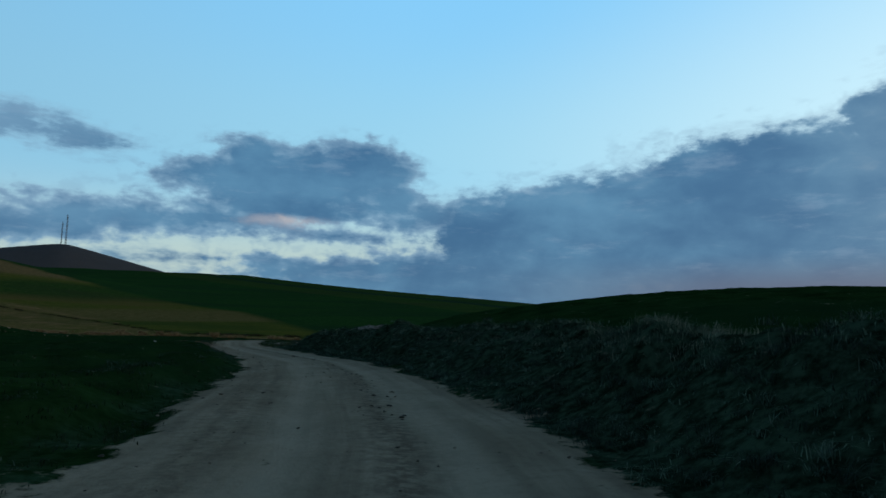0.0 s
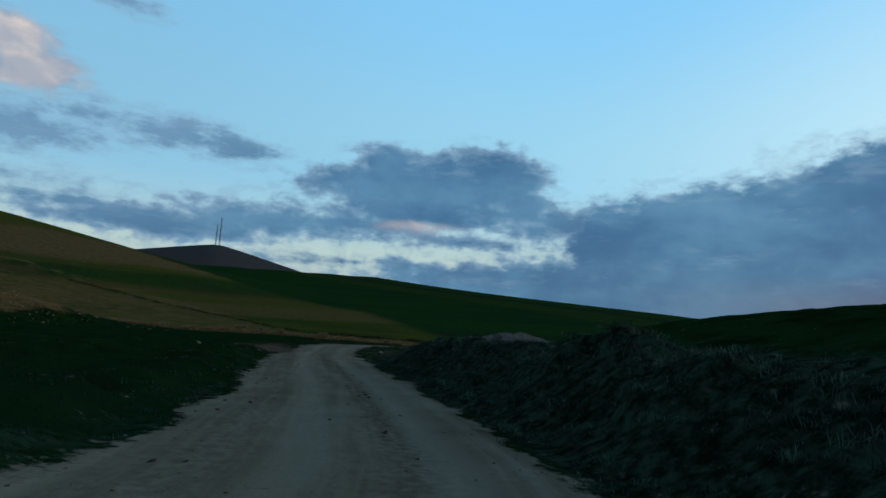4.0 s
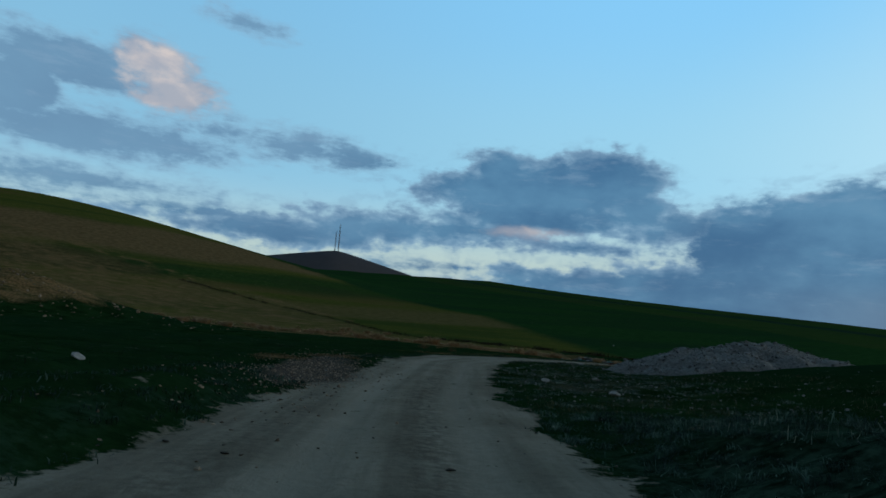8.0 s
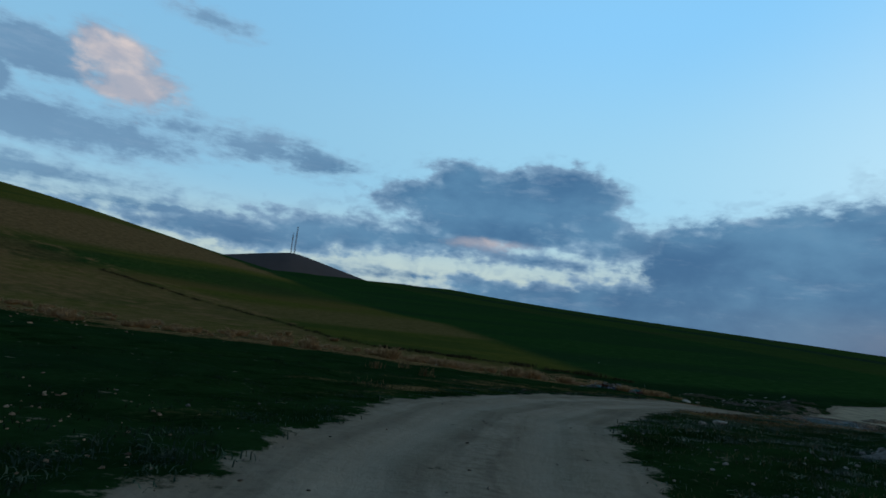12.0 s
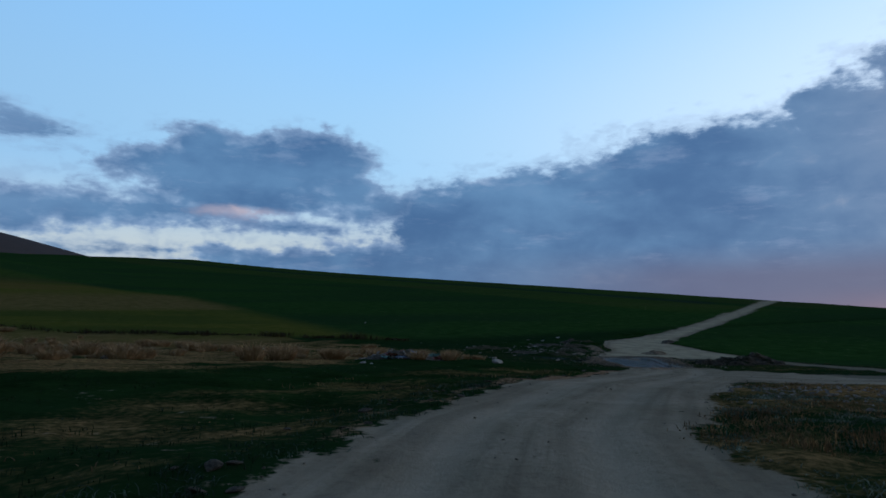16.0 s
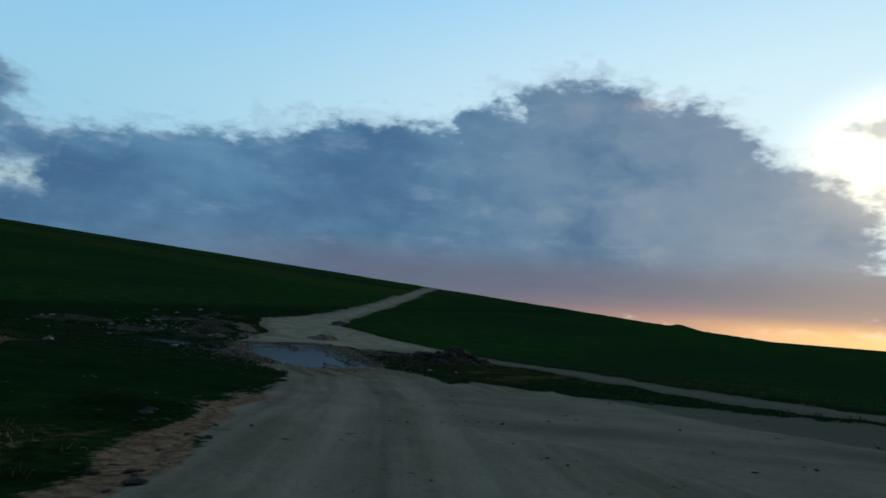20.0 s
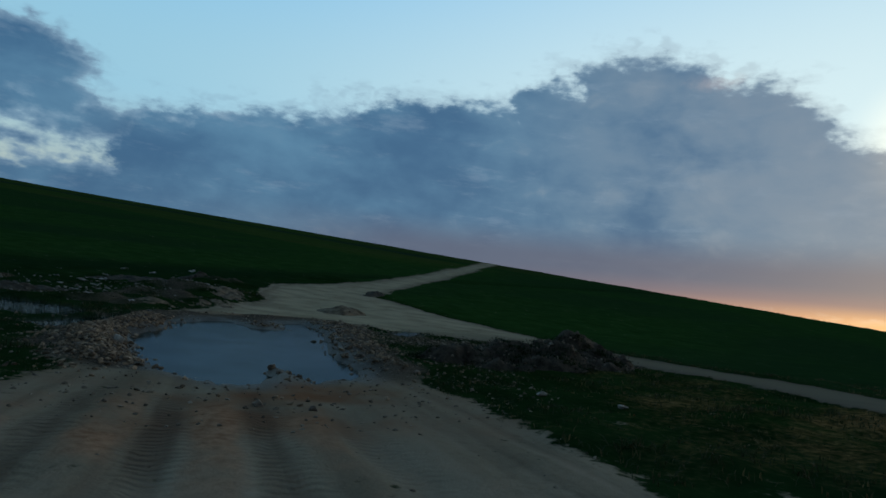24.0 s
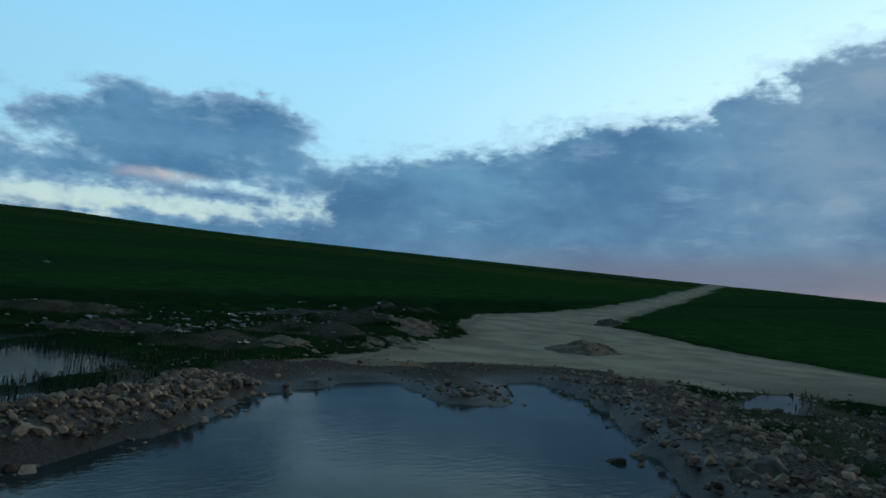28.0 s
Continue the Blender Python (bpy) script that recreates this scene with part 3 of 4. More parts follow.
def plain(name, low, high, scale=6.0, rough=0.9, spec=0.2, depth=0.02, random_tone=0.0):
    """A rough natural surface between two tones."""
    m, t, b = material(name)
    at = t.nodes.new("ShaderNodeTexCoord").outputs["Object"]
    n1, n2 = noise_tex(t, at, scale, 5, 0.6), noise_tex(t, at, scale * 5, 4, 0.6)
    c = mix(t, (n1 * 0.7 + n2 * 0.3).ramp(0.32, 0.68), low, high)
    if random_tone:
        info = N(t, t.nodes.new("ShaderNodeObjectInfo").outputs["Random"])
        c = mix(t, info * random_tone, c, tuple(v * 0.35 for v in low))
    t.links.new(c, b.inputs["Base Color"])
    b.inputs["Roughness"].default_value, b.inputs["Specular IOR Level"].default_value = rough, spec
    bump(t, b, n1 + n2 * 0.4, 0.6, depth)
    return m


def blades(name, low, high):
    """Grass: each blade takes its own tone; noise paints shade between clumps."""
    m, t, b = material(name)
    island = N(t, t.nodes.new("ShaderNodeNewGeometry").outputs["Random Per Island"])
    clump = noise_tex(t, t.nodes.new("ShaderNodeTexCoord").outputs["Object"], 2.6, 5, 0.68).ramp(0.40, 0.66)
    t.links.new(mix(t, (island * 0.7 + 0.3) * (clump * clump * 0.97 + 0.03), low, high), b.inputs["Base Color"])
    b.inputs["Roughness"].default_value, b.inputs["Specular IOR Level"].default_value = 0.8, 0.15
    leaf, both = t.nodes.new("ShaderNodeBsdfTranslucent"), t.nodes.new("ShaderNodeMixShader")
    both.inputs[0].default_value = 0.4
    t.links.new(b.inputs["Base Color"].links[0].from_socket, leaf.inputs["Color"])
    t.links.new(b.outputs[0], both.inputs[1])
    t.links.new(leaf.outputs[0], both.inputs[2])
    t.links.new(both.outputs[0], t.nodes["Material Output"].inputs["Surface"])
    return m


def water_material(name, dimming):
    m, t, b = material(name)
    b.inputs["Base Color"].default_value = (0.016, 0.026, 0.025, 1)
    b.inputs["Roughness"].default_value, b.inputs["IOR"].default_value = 0.09, 1.33
    b.inputs["Specular IOR Level"].default_value = 0.36
    at = t.nodes.new("ShaderNodeTexCoord").outputs["Object"]
    # matt muddy layer: some murk, but added mainly to dim the mirrored sky
    mud = t.nodes.new("ShaderNodeBsdfDiffuse")
    mud.inputs["Color"].default_value = (0.022, 0.036, 0.033, 1)
    dim_film = t.nodes.new("ShaderNodeMixShader")
    t.links.new((noise_tex(t, at, 0.9, 4) * 0.35 + dimming).out, dim_film.inputs[0])
    t.links.new(b.outputs[0], dim_film.inputs[1])
    t.links.new(mud.outputs[0], dim_film.inputs[2])
    t.links.new(dim_film.outputs[0], t.nodes["Material Output"].inputs["Surface"])
    bump(t, b, noise_tex(t, scaled(t, at, 1, 1.6, 1), 9.0, 3) + noise_tex(t, at, 1.2, 2) * 1.2, 0.14, 0.02)
    return m


STONE = plain("pale_stone", (0.080, 0.064, 0.050), (0.235, 0.195, 0.155), 9, 0.85, 0.25, 0.01, 0.6)
WHITE_STONE = plain("white_stone", (0.15, 0.14, 0.12), (0.35, 0.33, 0.29), 8, 0.8, 0.25, 0.01)
EARTH = plain("dark_earth", (0.014, 0.013, 0.010), (0.075, 0.065, 0.050), 3.5, 0.95, 0.1, 0.05)
GREY_GRAVEL = plain("grey_gravel", (0.066, 0.064, 0.058), (0.20, 0.19, 0.17), 9, 0.95, 0.1, 0.06)
STEEL = plain("galvanised_steel", (0.06, 0.06, 0.065), (0.10, 0.10, 0.11), 3, 0.5, 0.4, 0.0)
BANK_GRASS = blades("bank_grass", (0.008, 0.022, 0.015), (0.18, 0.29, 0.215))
TURF_GRASS = blades("turf_grass", (0.005, 0.017, 0.006), (0.030, 0.052, 0.019))
STRAW = blades("dry_straw", (0.07, 0.045, 0.020), (0.42, 0.26, 0.12))
ROUGH_GRASS = blades("rough_grass", (0.016, 0.030, 0.012), (0.15, 0.125, 0.060))
BUSH_STRAW = blades("bush_straw", (0.25, 0.160, 0.078), (0.62, 0.42, 0.22))
STRAW_GREY = blades("grey_straw", (0.06, 0.088, 0.064), (0.34, 0.38, 0.29))
DARK_WEEDS = blades("dark_weeds", (0.020, 0.014, 0.008), (0.070, 0.045, 0.022))
PALE_WEEDS = blades("pale_weeds", (0.030, 0.050, 0.036), (0.28, 0.35, 0.27))
VERGE_WEEDS = blades("verge_weeds", (0.010, 0.028, 0.017), (0.11, 0.165, 0.115))
PLASTIC = plain("white_plastic", (0.18, 0.18, 0.18), (0.42, 0.42, 0.40), 5, 0.5, 0.4, 0.0)
WATER_MAT = water_material("muddy_water", 0.25)
# more of that matt layer, to keep the pools' reflections dull
SHALLOW = water_material("shallow_water", 0.45)


# ------------------------------------------------------------------ mesh helpers
def mesh_from(name, verts, faces, mat, smooth=True):
    me = bpy.data.meshes.new(name)
    me.from_pydata(verts, [], faces)
    me.materials.append(mat)
    if smooth:
        me.polygons.foreach_set("use_smooth", [True] * len(me.polygons))
    me.update()
    return me


def part(name, bm, mat, parent, label=""):
    me = bpy.data.meshes.new(name)
    bm.to_mesh(me)
    bm.free()
    me.materials.append(mat)
    ob = new(name, me)
    ob.parent = parent
    return tagged(ob, label)


# ------------------------------------------------------------------ ground, one sheet, and the road cut out of it
def spread(lo, hi, cell, reach_lo, reach_hi, grow):
    mid = list(np.arange(lo, hi, cell))
    left, right, w = [], [], cell
    p = lo
    while p > reach_lo:
        w *= grow
        p -= w
        left.append(p)
    w, p = cell, mid[-1]
    while p < reach_hi:
        w *= grow
        p += w
        right.append(p)
    return np.array(left[::-1] + mid + right)


def build_ground():
    gx = spread(-8, 80, 0.22, -1800, 1800, 1.04)
    gy = spread(-4, 140, 0.22, -500, 2600, 1.04)
    nx, ny = len(gx), len(gy)
    X, Y = np.meshgrid(gx, gy)
    x, y = X.ravel(), Y.ravel()
    z, cover = land(x, y)
    # fields on the far slopes
    lower = np.interp(x, [-600, -123, -83, -41, -19, -8, 0, 10, 16, 33, 44, 52], [340, 275, 266, 250, 236, 221, 205, 182, 175, 166, 159, 152])
    east_edge = np.interp(y, [140, 162, 200, 256, 300, 340, 360, 420, 900], [53, 49, 46, 40, 20, -15, -46, -140, -700])
    waste = np.interp(x, [-60, -20, 5, 12, 16, 24, 40, 60], [122, 109, 102, 101, 100, 104, 117, 128]) + 40
    below = step(-5, 5, y - waste) * (1 - step(-1, 1, y - lower)) * (x < 40)
    olive = np.maximum(step(-4, 4, y - lower) * (1 - step(-4, 4, x - east_edge)), below)
    zl = z + 1.2 * vnoise(x, y, 30, 81)
    brown = olive * np.maximum(step(20, 23, zl) * (1 - step(36, 38, zl)), 0.6 * step(3, 4, zl) * (1 - step(7, 9, zl)))
    brown = np.maximum(brown, (0.45 + 0.3 * vnoise(x, y, 14, 83)) * below)
    cover["dry"] = np.maximum(cover["dry"], 0.85 * np.exp(-((y - lower - 6) / 4) ** 2) * (x < 0) * (x > -130))
    crest_run = x + 0.313 * soft(y - 330, 40)
    baulk = step(172, 175, crest_run) * (1 - step(179, 183, crest_run)) * step(196, 204, y) * (1 - step(600, 900, y))
    cover["bank"] = np.maximum(cover["bank"], baulk)
    track_x = np.interp(y, [30, 60, 80, 90, 95, 100, 106, 112, 122, 136, 150], [48, 48, 49.5, 51, 54.5, 60, 66.6, 69.5, 74, 80, 90])
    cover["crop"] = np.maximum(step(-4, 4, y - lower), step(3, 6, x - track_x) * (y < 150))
    # where the hill colour is greyed for haze
    cover["far_haze"] = step(1350, 1450, y)
    olive2 = (0.2 * step(132, 138, crest_run) * (1 - step(171, 174, crest_run)) + 0.16 * step(182, 186, crest_run)) * step(164, 190, y) * (1 - step(700, 1000, y))
    cover["olive"], cover["brown"] = olive2 + olive * (1 - step(10, 14, zl) * (1 - step(18, 20, zl)) * 0.8), brown
    co = np.stack([x, y, z], 1)
    idx = np.arange(nx * ny).reshape(ny, nx)
    quads = np.stack([idx[:-1, :-1], idx[:-1, 1:], idx[1:, 1:], idx[1:, :-1]], -1).reshape(-1, 4)
    is_road = cover["road"][quads].mean(1) > 0.5
    for name, pick, label, cat in (("ground", ~is_road, "dark green fields and dry grass on rolling hills", "ground"),
                                   ("road", is_road, "bare pale dirt track with wheel ruts", "dirt road")):
        q = quads[pick]
        used, inv = np.unique(q.ravel(), return_inverse=True)
        me = bpy.data.meshes.new(name)
        me.vertices.add(len(used))
        me.vertices.foreach_set("co", co[used].ravel())
        me.loops.add(len(inv))
        me.loops.foreach_set("vertex_index", inv.astype(np.int32))
        me.polygons.add(len(q))
        me.polygons.foreach_set("loop_start", np.arange(0, len(inv), 4, dtype=np.int32))
        me.polygons.foreach_set("use_smooth", np.ones(len(q), bool))
        me.update(calc_edges=True)
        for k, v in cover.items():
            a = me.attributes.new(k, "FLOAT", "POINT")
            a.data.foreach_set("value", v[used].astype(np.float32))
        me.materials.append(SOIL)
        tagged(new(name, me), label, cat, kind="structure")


build_ground()


def build_water(name, ring, label, grow=0.0, mat=WATER_MAT):
    cx, cy = sum(p[0] for p in ring) / len(ring), sum(p[1] for p in ring) / len(ring)
    verts = [(cx + (px - cx) * (1 + grow), cy + (py - cy) * (1 + grow), WATER) for px, py in ring]
    me = mesh_from(name, verts, [tuple(range(len(verts)))], mat)
    return tagged(new(name, me), label, "puddle", kind="structure")


build_water("water_pond", POND, "wide muddy puddle across the dirt road, mirroring the sky", 0.2)


for ring in POOLS:
    build_water("water_hollow", ring, "small shallow pool of rainwater in the grass", 0.12, SHALLOW)


# ------------------------------------------------------------------ masts on the far hill
def build_mast(x, y, height, width, label):
    base = float(wide_land(np.array([float(x)]), np.array([float(y)]))[0]) - 5
    mast = tagged(new("radio_mast"), label, "mast", "masts on the hill")
    mast.location = (x, y, base)
    for k in range(3):
        bm = bmesh.new()
        a = k * 2.0944
        bmesh.ops.create_cone(bm, cap_ends=True, segments=6, radius1=width * 0.16, radius2=width * 0.12, depth=height,
                              matrix=Matrix.Translation((width * 0.5 * math.cos(a), width * 0.5 * math.sin(a), height / 2)))
        part("leg", bm, STEEL, mast)
    for j in range(int(height / 6)):
        bm = bmesh.new()
        for k in range(3):
            a, c = k * 2.0944, (k + 1) * 2.0944
            p = Vector((width * 0.5 * math.cos(a), width * 0.5 * math.sin(a), j * 6))
            q = Vector((width * 0.5 * math.cos(c), width * 0.5 * math.sin(c), j * 6 + 6))
            m = Matrix.Translation((p + q) / 2) @ (q - p).to_track_quat("Z", "Y").to_matrix().to_4x4()
            bmesh.ops.create_cone(bm, cap_ends=True, segments=5, radius1=width * 0.07, radius2=width * 0.07, depth=(q - p).length, matrix=m)
        part("brace", bm, STEEL, mast)
    return mast


build_mast(-131, 1720, 76, 3.2, "tall steel lattice radio mast on the hilltop")
build_mast(-140, 1722, 58, 2.6, "shorter steel lattice radio mast on the hilltop")

# THINGS #
# ------------------------------------------------------------------ stones, clods and heaps
dice = np.random.RandomState(7)


def rock_mesh(name, mat, seed, flat=0.7, corners=18):
    """A broken stone: the hull of random points, its edges a little worn."""
    rnd = random.Random(seed)
    bm = bmesh.new()
    stretch = Vector((1, rnd.uniform(0.65, 0.95), flat * rnd.uniform(0.8, 1.1)))
    for k in range(corners):
        p = Vector((rnd.gauss(0, 1), rnd.gauss(0, 1), rnd.gauss(0, 1))).normalized() * rnd.uniform(0.42, 0.56)
        bm.verts.new((p.x * stretch.x, p.y * stretch.y, max(p.z * stretch.z, -0.3 * flat)))
    hull = bmesh.ops.convex_hull(bm, input=bm.verts[:])
    loose = [v for v in bm.verts if not v.link_faces]
    bmesh.ops.delete(bm, geom=loose, context="VERTS")
    bmesh.ops.bevel(bm, geom=bm.edges[:], offset=0.025, segments=1, affect="EDGES")
    me = bpy.data.meshes.new(name)
    bm.to_mesh(me)
    bm.free()
    me.materials.append(mat)
    return me


SHAPES = [rock_mesh("stone", STONE, k, 0.55 + 0.07 * (k % 4)) for k in range(6)]
WHITES = [rock_mesh("white_stone", WHITE_STONE, 20 + k, 0.6) for k in range(3)]
CLODS = [rock_mesh("clod", EARTH, 40 + k, 0.4, 30) for k in range(4)]


def lay(name, me, x, y, size, label, category, group="", turn=None, sink=0.3, z=None):
    ob = new(name, me)
    if z is None:
        z = ground_z(x, y)
    ob.location = (x, y, z + size * (0.3 - sink) * 0.5)
    ob.rotation_euler = (dice.uniform(-0.2, 0.2), dice.uniform(-0.2, 0.2), dice.uniform(0, 6.28) if turn is None else turn)
    ob.scale = (size, size, size * (0.55 if category == "clod" else 1))
    return tagged(ob, label, category, group)


def pond_points(n, near, far_, seed, bias=None):
    """Places round the pond between two distances from its edge."""
    rs = np.random.RandomState(seed)
    x, y = rs.uniform(45, 68, n * 30), rs.uniform(106, 125, n * 30)
    d = inside(x, y, POND) + 0.18 * vnoise(x, y, 0.9, 8)
    keep = (d > near) & (d < far_)
    if bias is not None:
        keep &= rs.rand(len(x)) < bias(x, y, d)
    return x[keep][:n], y[keep][:n]


def shore_bias(x, y, d):
    west, _, _, run = along(x, y, WEST_SHORE)
    east = along(x, y, EAST_SHORE)[0]
    spits = np.exp(-((x - 52.4) ** 2 + (y - 111.2) ** 2) / 0.3) + np.exp(-((x - 58.3) ** 2 + (y - 119.1) ** 2) / 0.3)
    return np.clip(0.03 + np.exp(-(west / 0.6) ** 2) + 0.26 * np.exp(-(east / 0.9) ** 2) + 0.35 * spits, 0, 1)


px, py = pond_points(285, 0.0, 2.4, 3, lambda x, y, d: shore_bias(x, y, d) ** 1.3)
pz, _ = land(px, py)
for k in range(len(px)):
    big = 0.06 + 0.16 * dice.rand() ** 2.2
    lay("shore_stone", SHAPES[k % 6], px[k], py[k], big, "rough pale stone lying at the muddy edge of the puddle", "stone", "stones round the puddle", z=max(pz[k], WATER - 0.04))
for x, y, size in ((51.1, 114.9, 0.4), (57.1, 115.8, 0.22), (56.9, 114.5, 0.34), (55.8, 113.2, 0.26), (57.4, 114.6, 0.36), (58.4, 116.1, 0.26), (55.2, 112.3, 0.3), (53.9, 118.3, 0.22), (52.4, 111.9, 0.2)):
    lay("shore_stone", SHAPES[int(size * 100) % 6], x, y, size, "large pale stone at the water's edge", "stone", "stones round the puddle", z=max(ground_z(x, y), WATER))
for x, y, size, label in ((20.0, 78.6, 0.42, "pale angular boulder in the grass by the track"), (19.4, 78.5, 0.26, "pale block half sunk in the grass by the track"),
                          (37.3, 110.2, 0.75, "whitish boulder among dry grass"), (24.5, 117.6, 0.5, "white stone in the dry grass strip"), (16.7, 107.6, 0.5, "white stone in the dry grass strip"),
                          (17.5, 108.2, 0.4, "white stone in the dry grass strip"), (2.4, 53.5, 0.3, "small white stone on the turf"), (63.0, 110.1, 0.42, "pale stone on the earth mound"),
                          (59.1, 111.0, 0.3, "white stone beside the earth mound"), (51.35, 115.3, 0.38, "white broken stone at the water's edge"), (54.7, 107.6, 0.22, "white stone in the grass beside the track"), (54.5, 106.1, 0.18, "white stone in the grass beside the track"),
                          (13.2, 60.5, 0.3, "pale stone in the rough grass"), (15.5, 62.5, 0.28, "pale stone in the rough grass"), (14.2, 57.2, 0.34, "pale stone in the rough grass"), (26.1, 104.2, 0.3, "white stone in the turf"),
                          (45, 121.5, 0.5, "pale stone in the rough grass"), (50.8, 120.6, 0.45, "pale wet stone between the pools")):
    lay("boulder" if size > 0.4 else "stone", WHITES[int(size * 100) % 3], x, y, size, label, "stone", sink=0.05)

# dark clods that tyres left along the middle of the track and at its left side
for k in range(230):
    run = dice.uniform(8, 62)
    lane = dice.normal(0.35, 0.22) if k % 5 < 3 else dice.normal(-2.2, 0.45)
    gone = 0
    for a, b in zip(ROUTE[:-1], ROUTE[1:]):
        length = math.hypot(b[0] - a[0], b[1] - a[1])
        if gone + length > run:
            t = (run - gone) / length
            ex, ey = (b[0] - a[0]) / length, (b[1] - a[1]) / length
            x, y = a[0] + t * (b[0] - a[0]) + lane * ey, a[1] + t * (b[1] - a[1]) - lane * ex
            break
        gone += length
    lay("soil_clod", CLODS[k % 4], x, y, 0.03 + 0.10 * dice.rand() ** 2.2, "dark crumbled clod of soil on the dirt track", "clod", "clods on the track", sink=0.1)
edge_run = np.array([math.hypot(b[0] - a[0], b[1] - a[1]) for a, b in zip(ROUTE[:-1], ROUTE[1:])])
for k in range(90):
    run = dice.uniform(96, 130)
    i = int(np.searchsorted(np.cumsum(edge_run), run))
    a, b, t = ROUTE[i], ROUTE[i + 1], 1 - (np.cumsum(edge_run)[i] - run) / edge_run[i]
    lane = -2.3 - 0.9 * (run > 122) - abs(dice.normal(0.1, 0.45))
    x = a[0] + t * (b[0] - a[0]) + lane * (b[1] - a[1]) / edge_run[i]
    y = a[1] + t * (b[1] - a[1]) - lane * (b[0] - a[0]) / edge_run[i]
    lay("soil_clod", CLODS[k % 4], x, y, 0.08 + 0.2 * dice.rand() ** 2, "dark lump of turf and soil broken off the track edge", "clod", "clods on the track edge", sink=0.15)
for k in range(70):
    x, y = dice.uniform(36, 48), dice.uniform(88, 101)
    lay("soil_clod", CLODS[k % 4], x, y, 0.03 + 0.09 * dice.rand() ** 2, "dark clod of soil on the trodden junction", "clod", "clods on the junction", sink=0.1)


def heap_mesh(name, cx, cy, rx, ry, turn, height, mat, seed, lumps=(), cell=0.16, rough=0.12, round_=False):
    """A tipped heap that meets the ground all round."""
    nx, ny = int(2.4 * rx / cell), int(2.4 * ry / cell)
    u, v = np.meshgrid(np.linspace(-1.2, 1.2, nx), np.linspace(-1.2, 1.2, ny))
    c, s_ = math.cos(turn), math.sin(turn)
    x, y = cx + u * rx * c - v * ry * s_, cy + u * rx * s_ + v * ry * c
    r = np.hypot(u, v) + 0.13 * vnoise(x, y, 1.1, seed)
    shape = np.clip(1 - r, 0, 1) ** 0.85
    if round_:
        shape = np.clip(1 - r * r, 0, 1) ** 1.5
    for lu, lv, lr, lh in lumps:
        shape = np.maximum(shape, lh * np.clip(1 - np.hypot(u - lu, (v - lv)) / lr, 0, 1) ** 0.8)
    z = land(x.ravel(), y.ravel())[0].reshape(x.shape)
    z = z - 0.08 + shape * height + np.where(shape > 0, rough * (fnoise(x, y, 0.5, 3, seed + 3) + 0.45 * np.abs(fnoise(x, y, 0.22, 2, seed + 8))) * np.minimum(1, shape * 4), 0)
    idx = np.arange(nx * ny).reshape(ny, nx)
    q = np.stack([idx[:-1, :-1], idx[:-1, 1:], idx[1:, 1:], idx[1:, :-1]], -1).reshape(-1, 4)
    q = q[(shape.ravel()[q] > 0).any(1)]
    used, inv = np.unique(q.ravel(), return_inverse=True)
    co = np.stack([x.ravel(), y.ravel(), z.ravel()], 1)[used]
    return mesh_from(name, co.tolist(), inv.reshape(-1, 4).tolist(), mat), co


def scree(name, places, sizes, mat, parent=None, label="", seed=5):
    """Many small broken stones in one mesh."""
    rs = np.random.RandomState(seed)
    bm = bmesh.new()
    bmesh.ops.create_icosphere(bm, subdivisions=1, radius=0.5)
    base = np.array([v.co for v in bm.verts])
    tri = np.array([[v.index for v in f.verts] for f in bm.faces])
    bm.free()
    n = len(places)
    v = base[None] * rs.uniform(0.55, 1.25, (n, 12, 1)) * np.array([1, 0.8, 0.65])
    a = rs.uniform(0, 6.28, n)
    c, s_ = np.cos(a)[:, None], np.sin(a)[:, None]
    v = np.stack([v[:, :, 0] * c - v[:, :, 1] * s_, v[:, :, 0] * s_ + v[:, :, 1] * c, v[:, :, 2] + v[:, :, 0] * rs.uniform(-0.4, 0.4, (n, 1))], -1)
    v = v * np.asarray(sizes)[:, None, None] + np.asarray(places)[:, None, :]
    f = tri[None] + (np.arange(n) * 12)[:, None, None]
    me = mesh_from(name, v.reshape(-1, 3).tolist(), f.reshape(-1, 3).tolist(), mat, smooth=False)
    ob = new(name, me)
    if parent:
        ob.parent = parent
    return tagged(ob, label, kind="stuff") if parent else tagged(ob, label, "gravel", kind="stuff")


def island_tone(name, low, high):
    m, t, b = material(name)
    island = N(t, t.nodes.new("ShaderNodeNewGeometry").outputs["Random Per Island"])
    at = t.nodes.new("ShaderNodeTexCoord").outputs["Object"]
    c = mix(t, island * 0.75 + noise_tex(t, at, 20, 3) * 0.35 - 0.05, low, high)
    t.links.new(c, b.inputs["Base Color"])
    b.inputs["Roughness"].default_value, b.inputs["Specular IOR Level"].default_value = 0.9, 0.1
    return m


PEBBLES = island_tone("mixed_pebbles", (0.018, 0.015, 0.012), (0.29, 0.25, 0.20))
COBBLES = island_tone("buff_cobbles", (0.018, 0.013, 0.009), (0.37, 0.275, 0.19))
GREY_PEBBLES = island_tone("grey_rubble", (0.060, 0.058, 0.055), (0.27, 0.26, 0.245))

me, co = heap_mesh("gravel_heap", 25.7, 72.0, 6.8, 4.3, 0.3, 1.4, GREY_GRAVEL, 3, lumps=((-0.4, 0.1, 0.62, 0.92), (-0.05, 0.0, 0.5, 0.8), (0.35, 0.0, 0.65, 0.98)), rough=0.16)
gravel_heap = tagged(new("gravel_mound", me), "tipped heap of grey gravel and rubble beside the track", "gravel heap")
pick = dice.randint(0, len(co), 2600)
scree("rubble", co[pick] + dice.normal(0, 0.04, (2600, 3)), 0.05 + 0.2 * dice.rand(2600) ** 2.5, GREY_PEBBLES, gravel_heap, "broken grey stones")
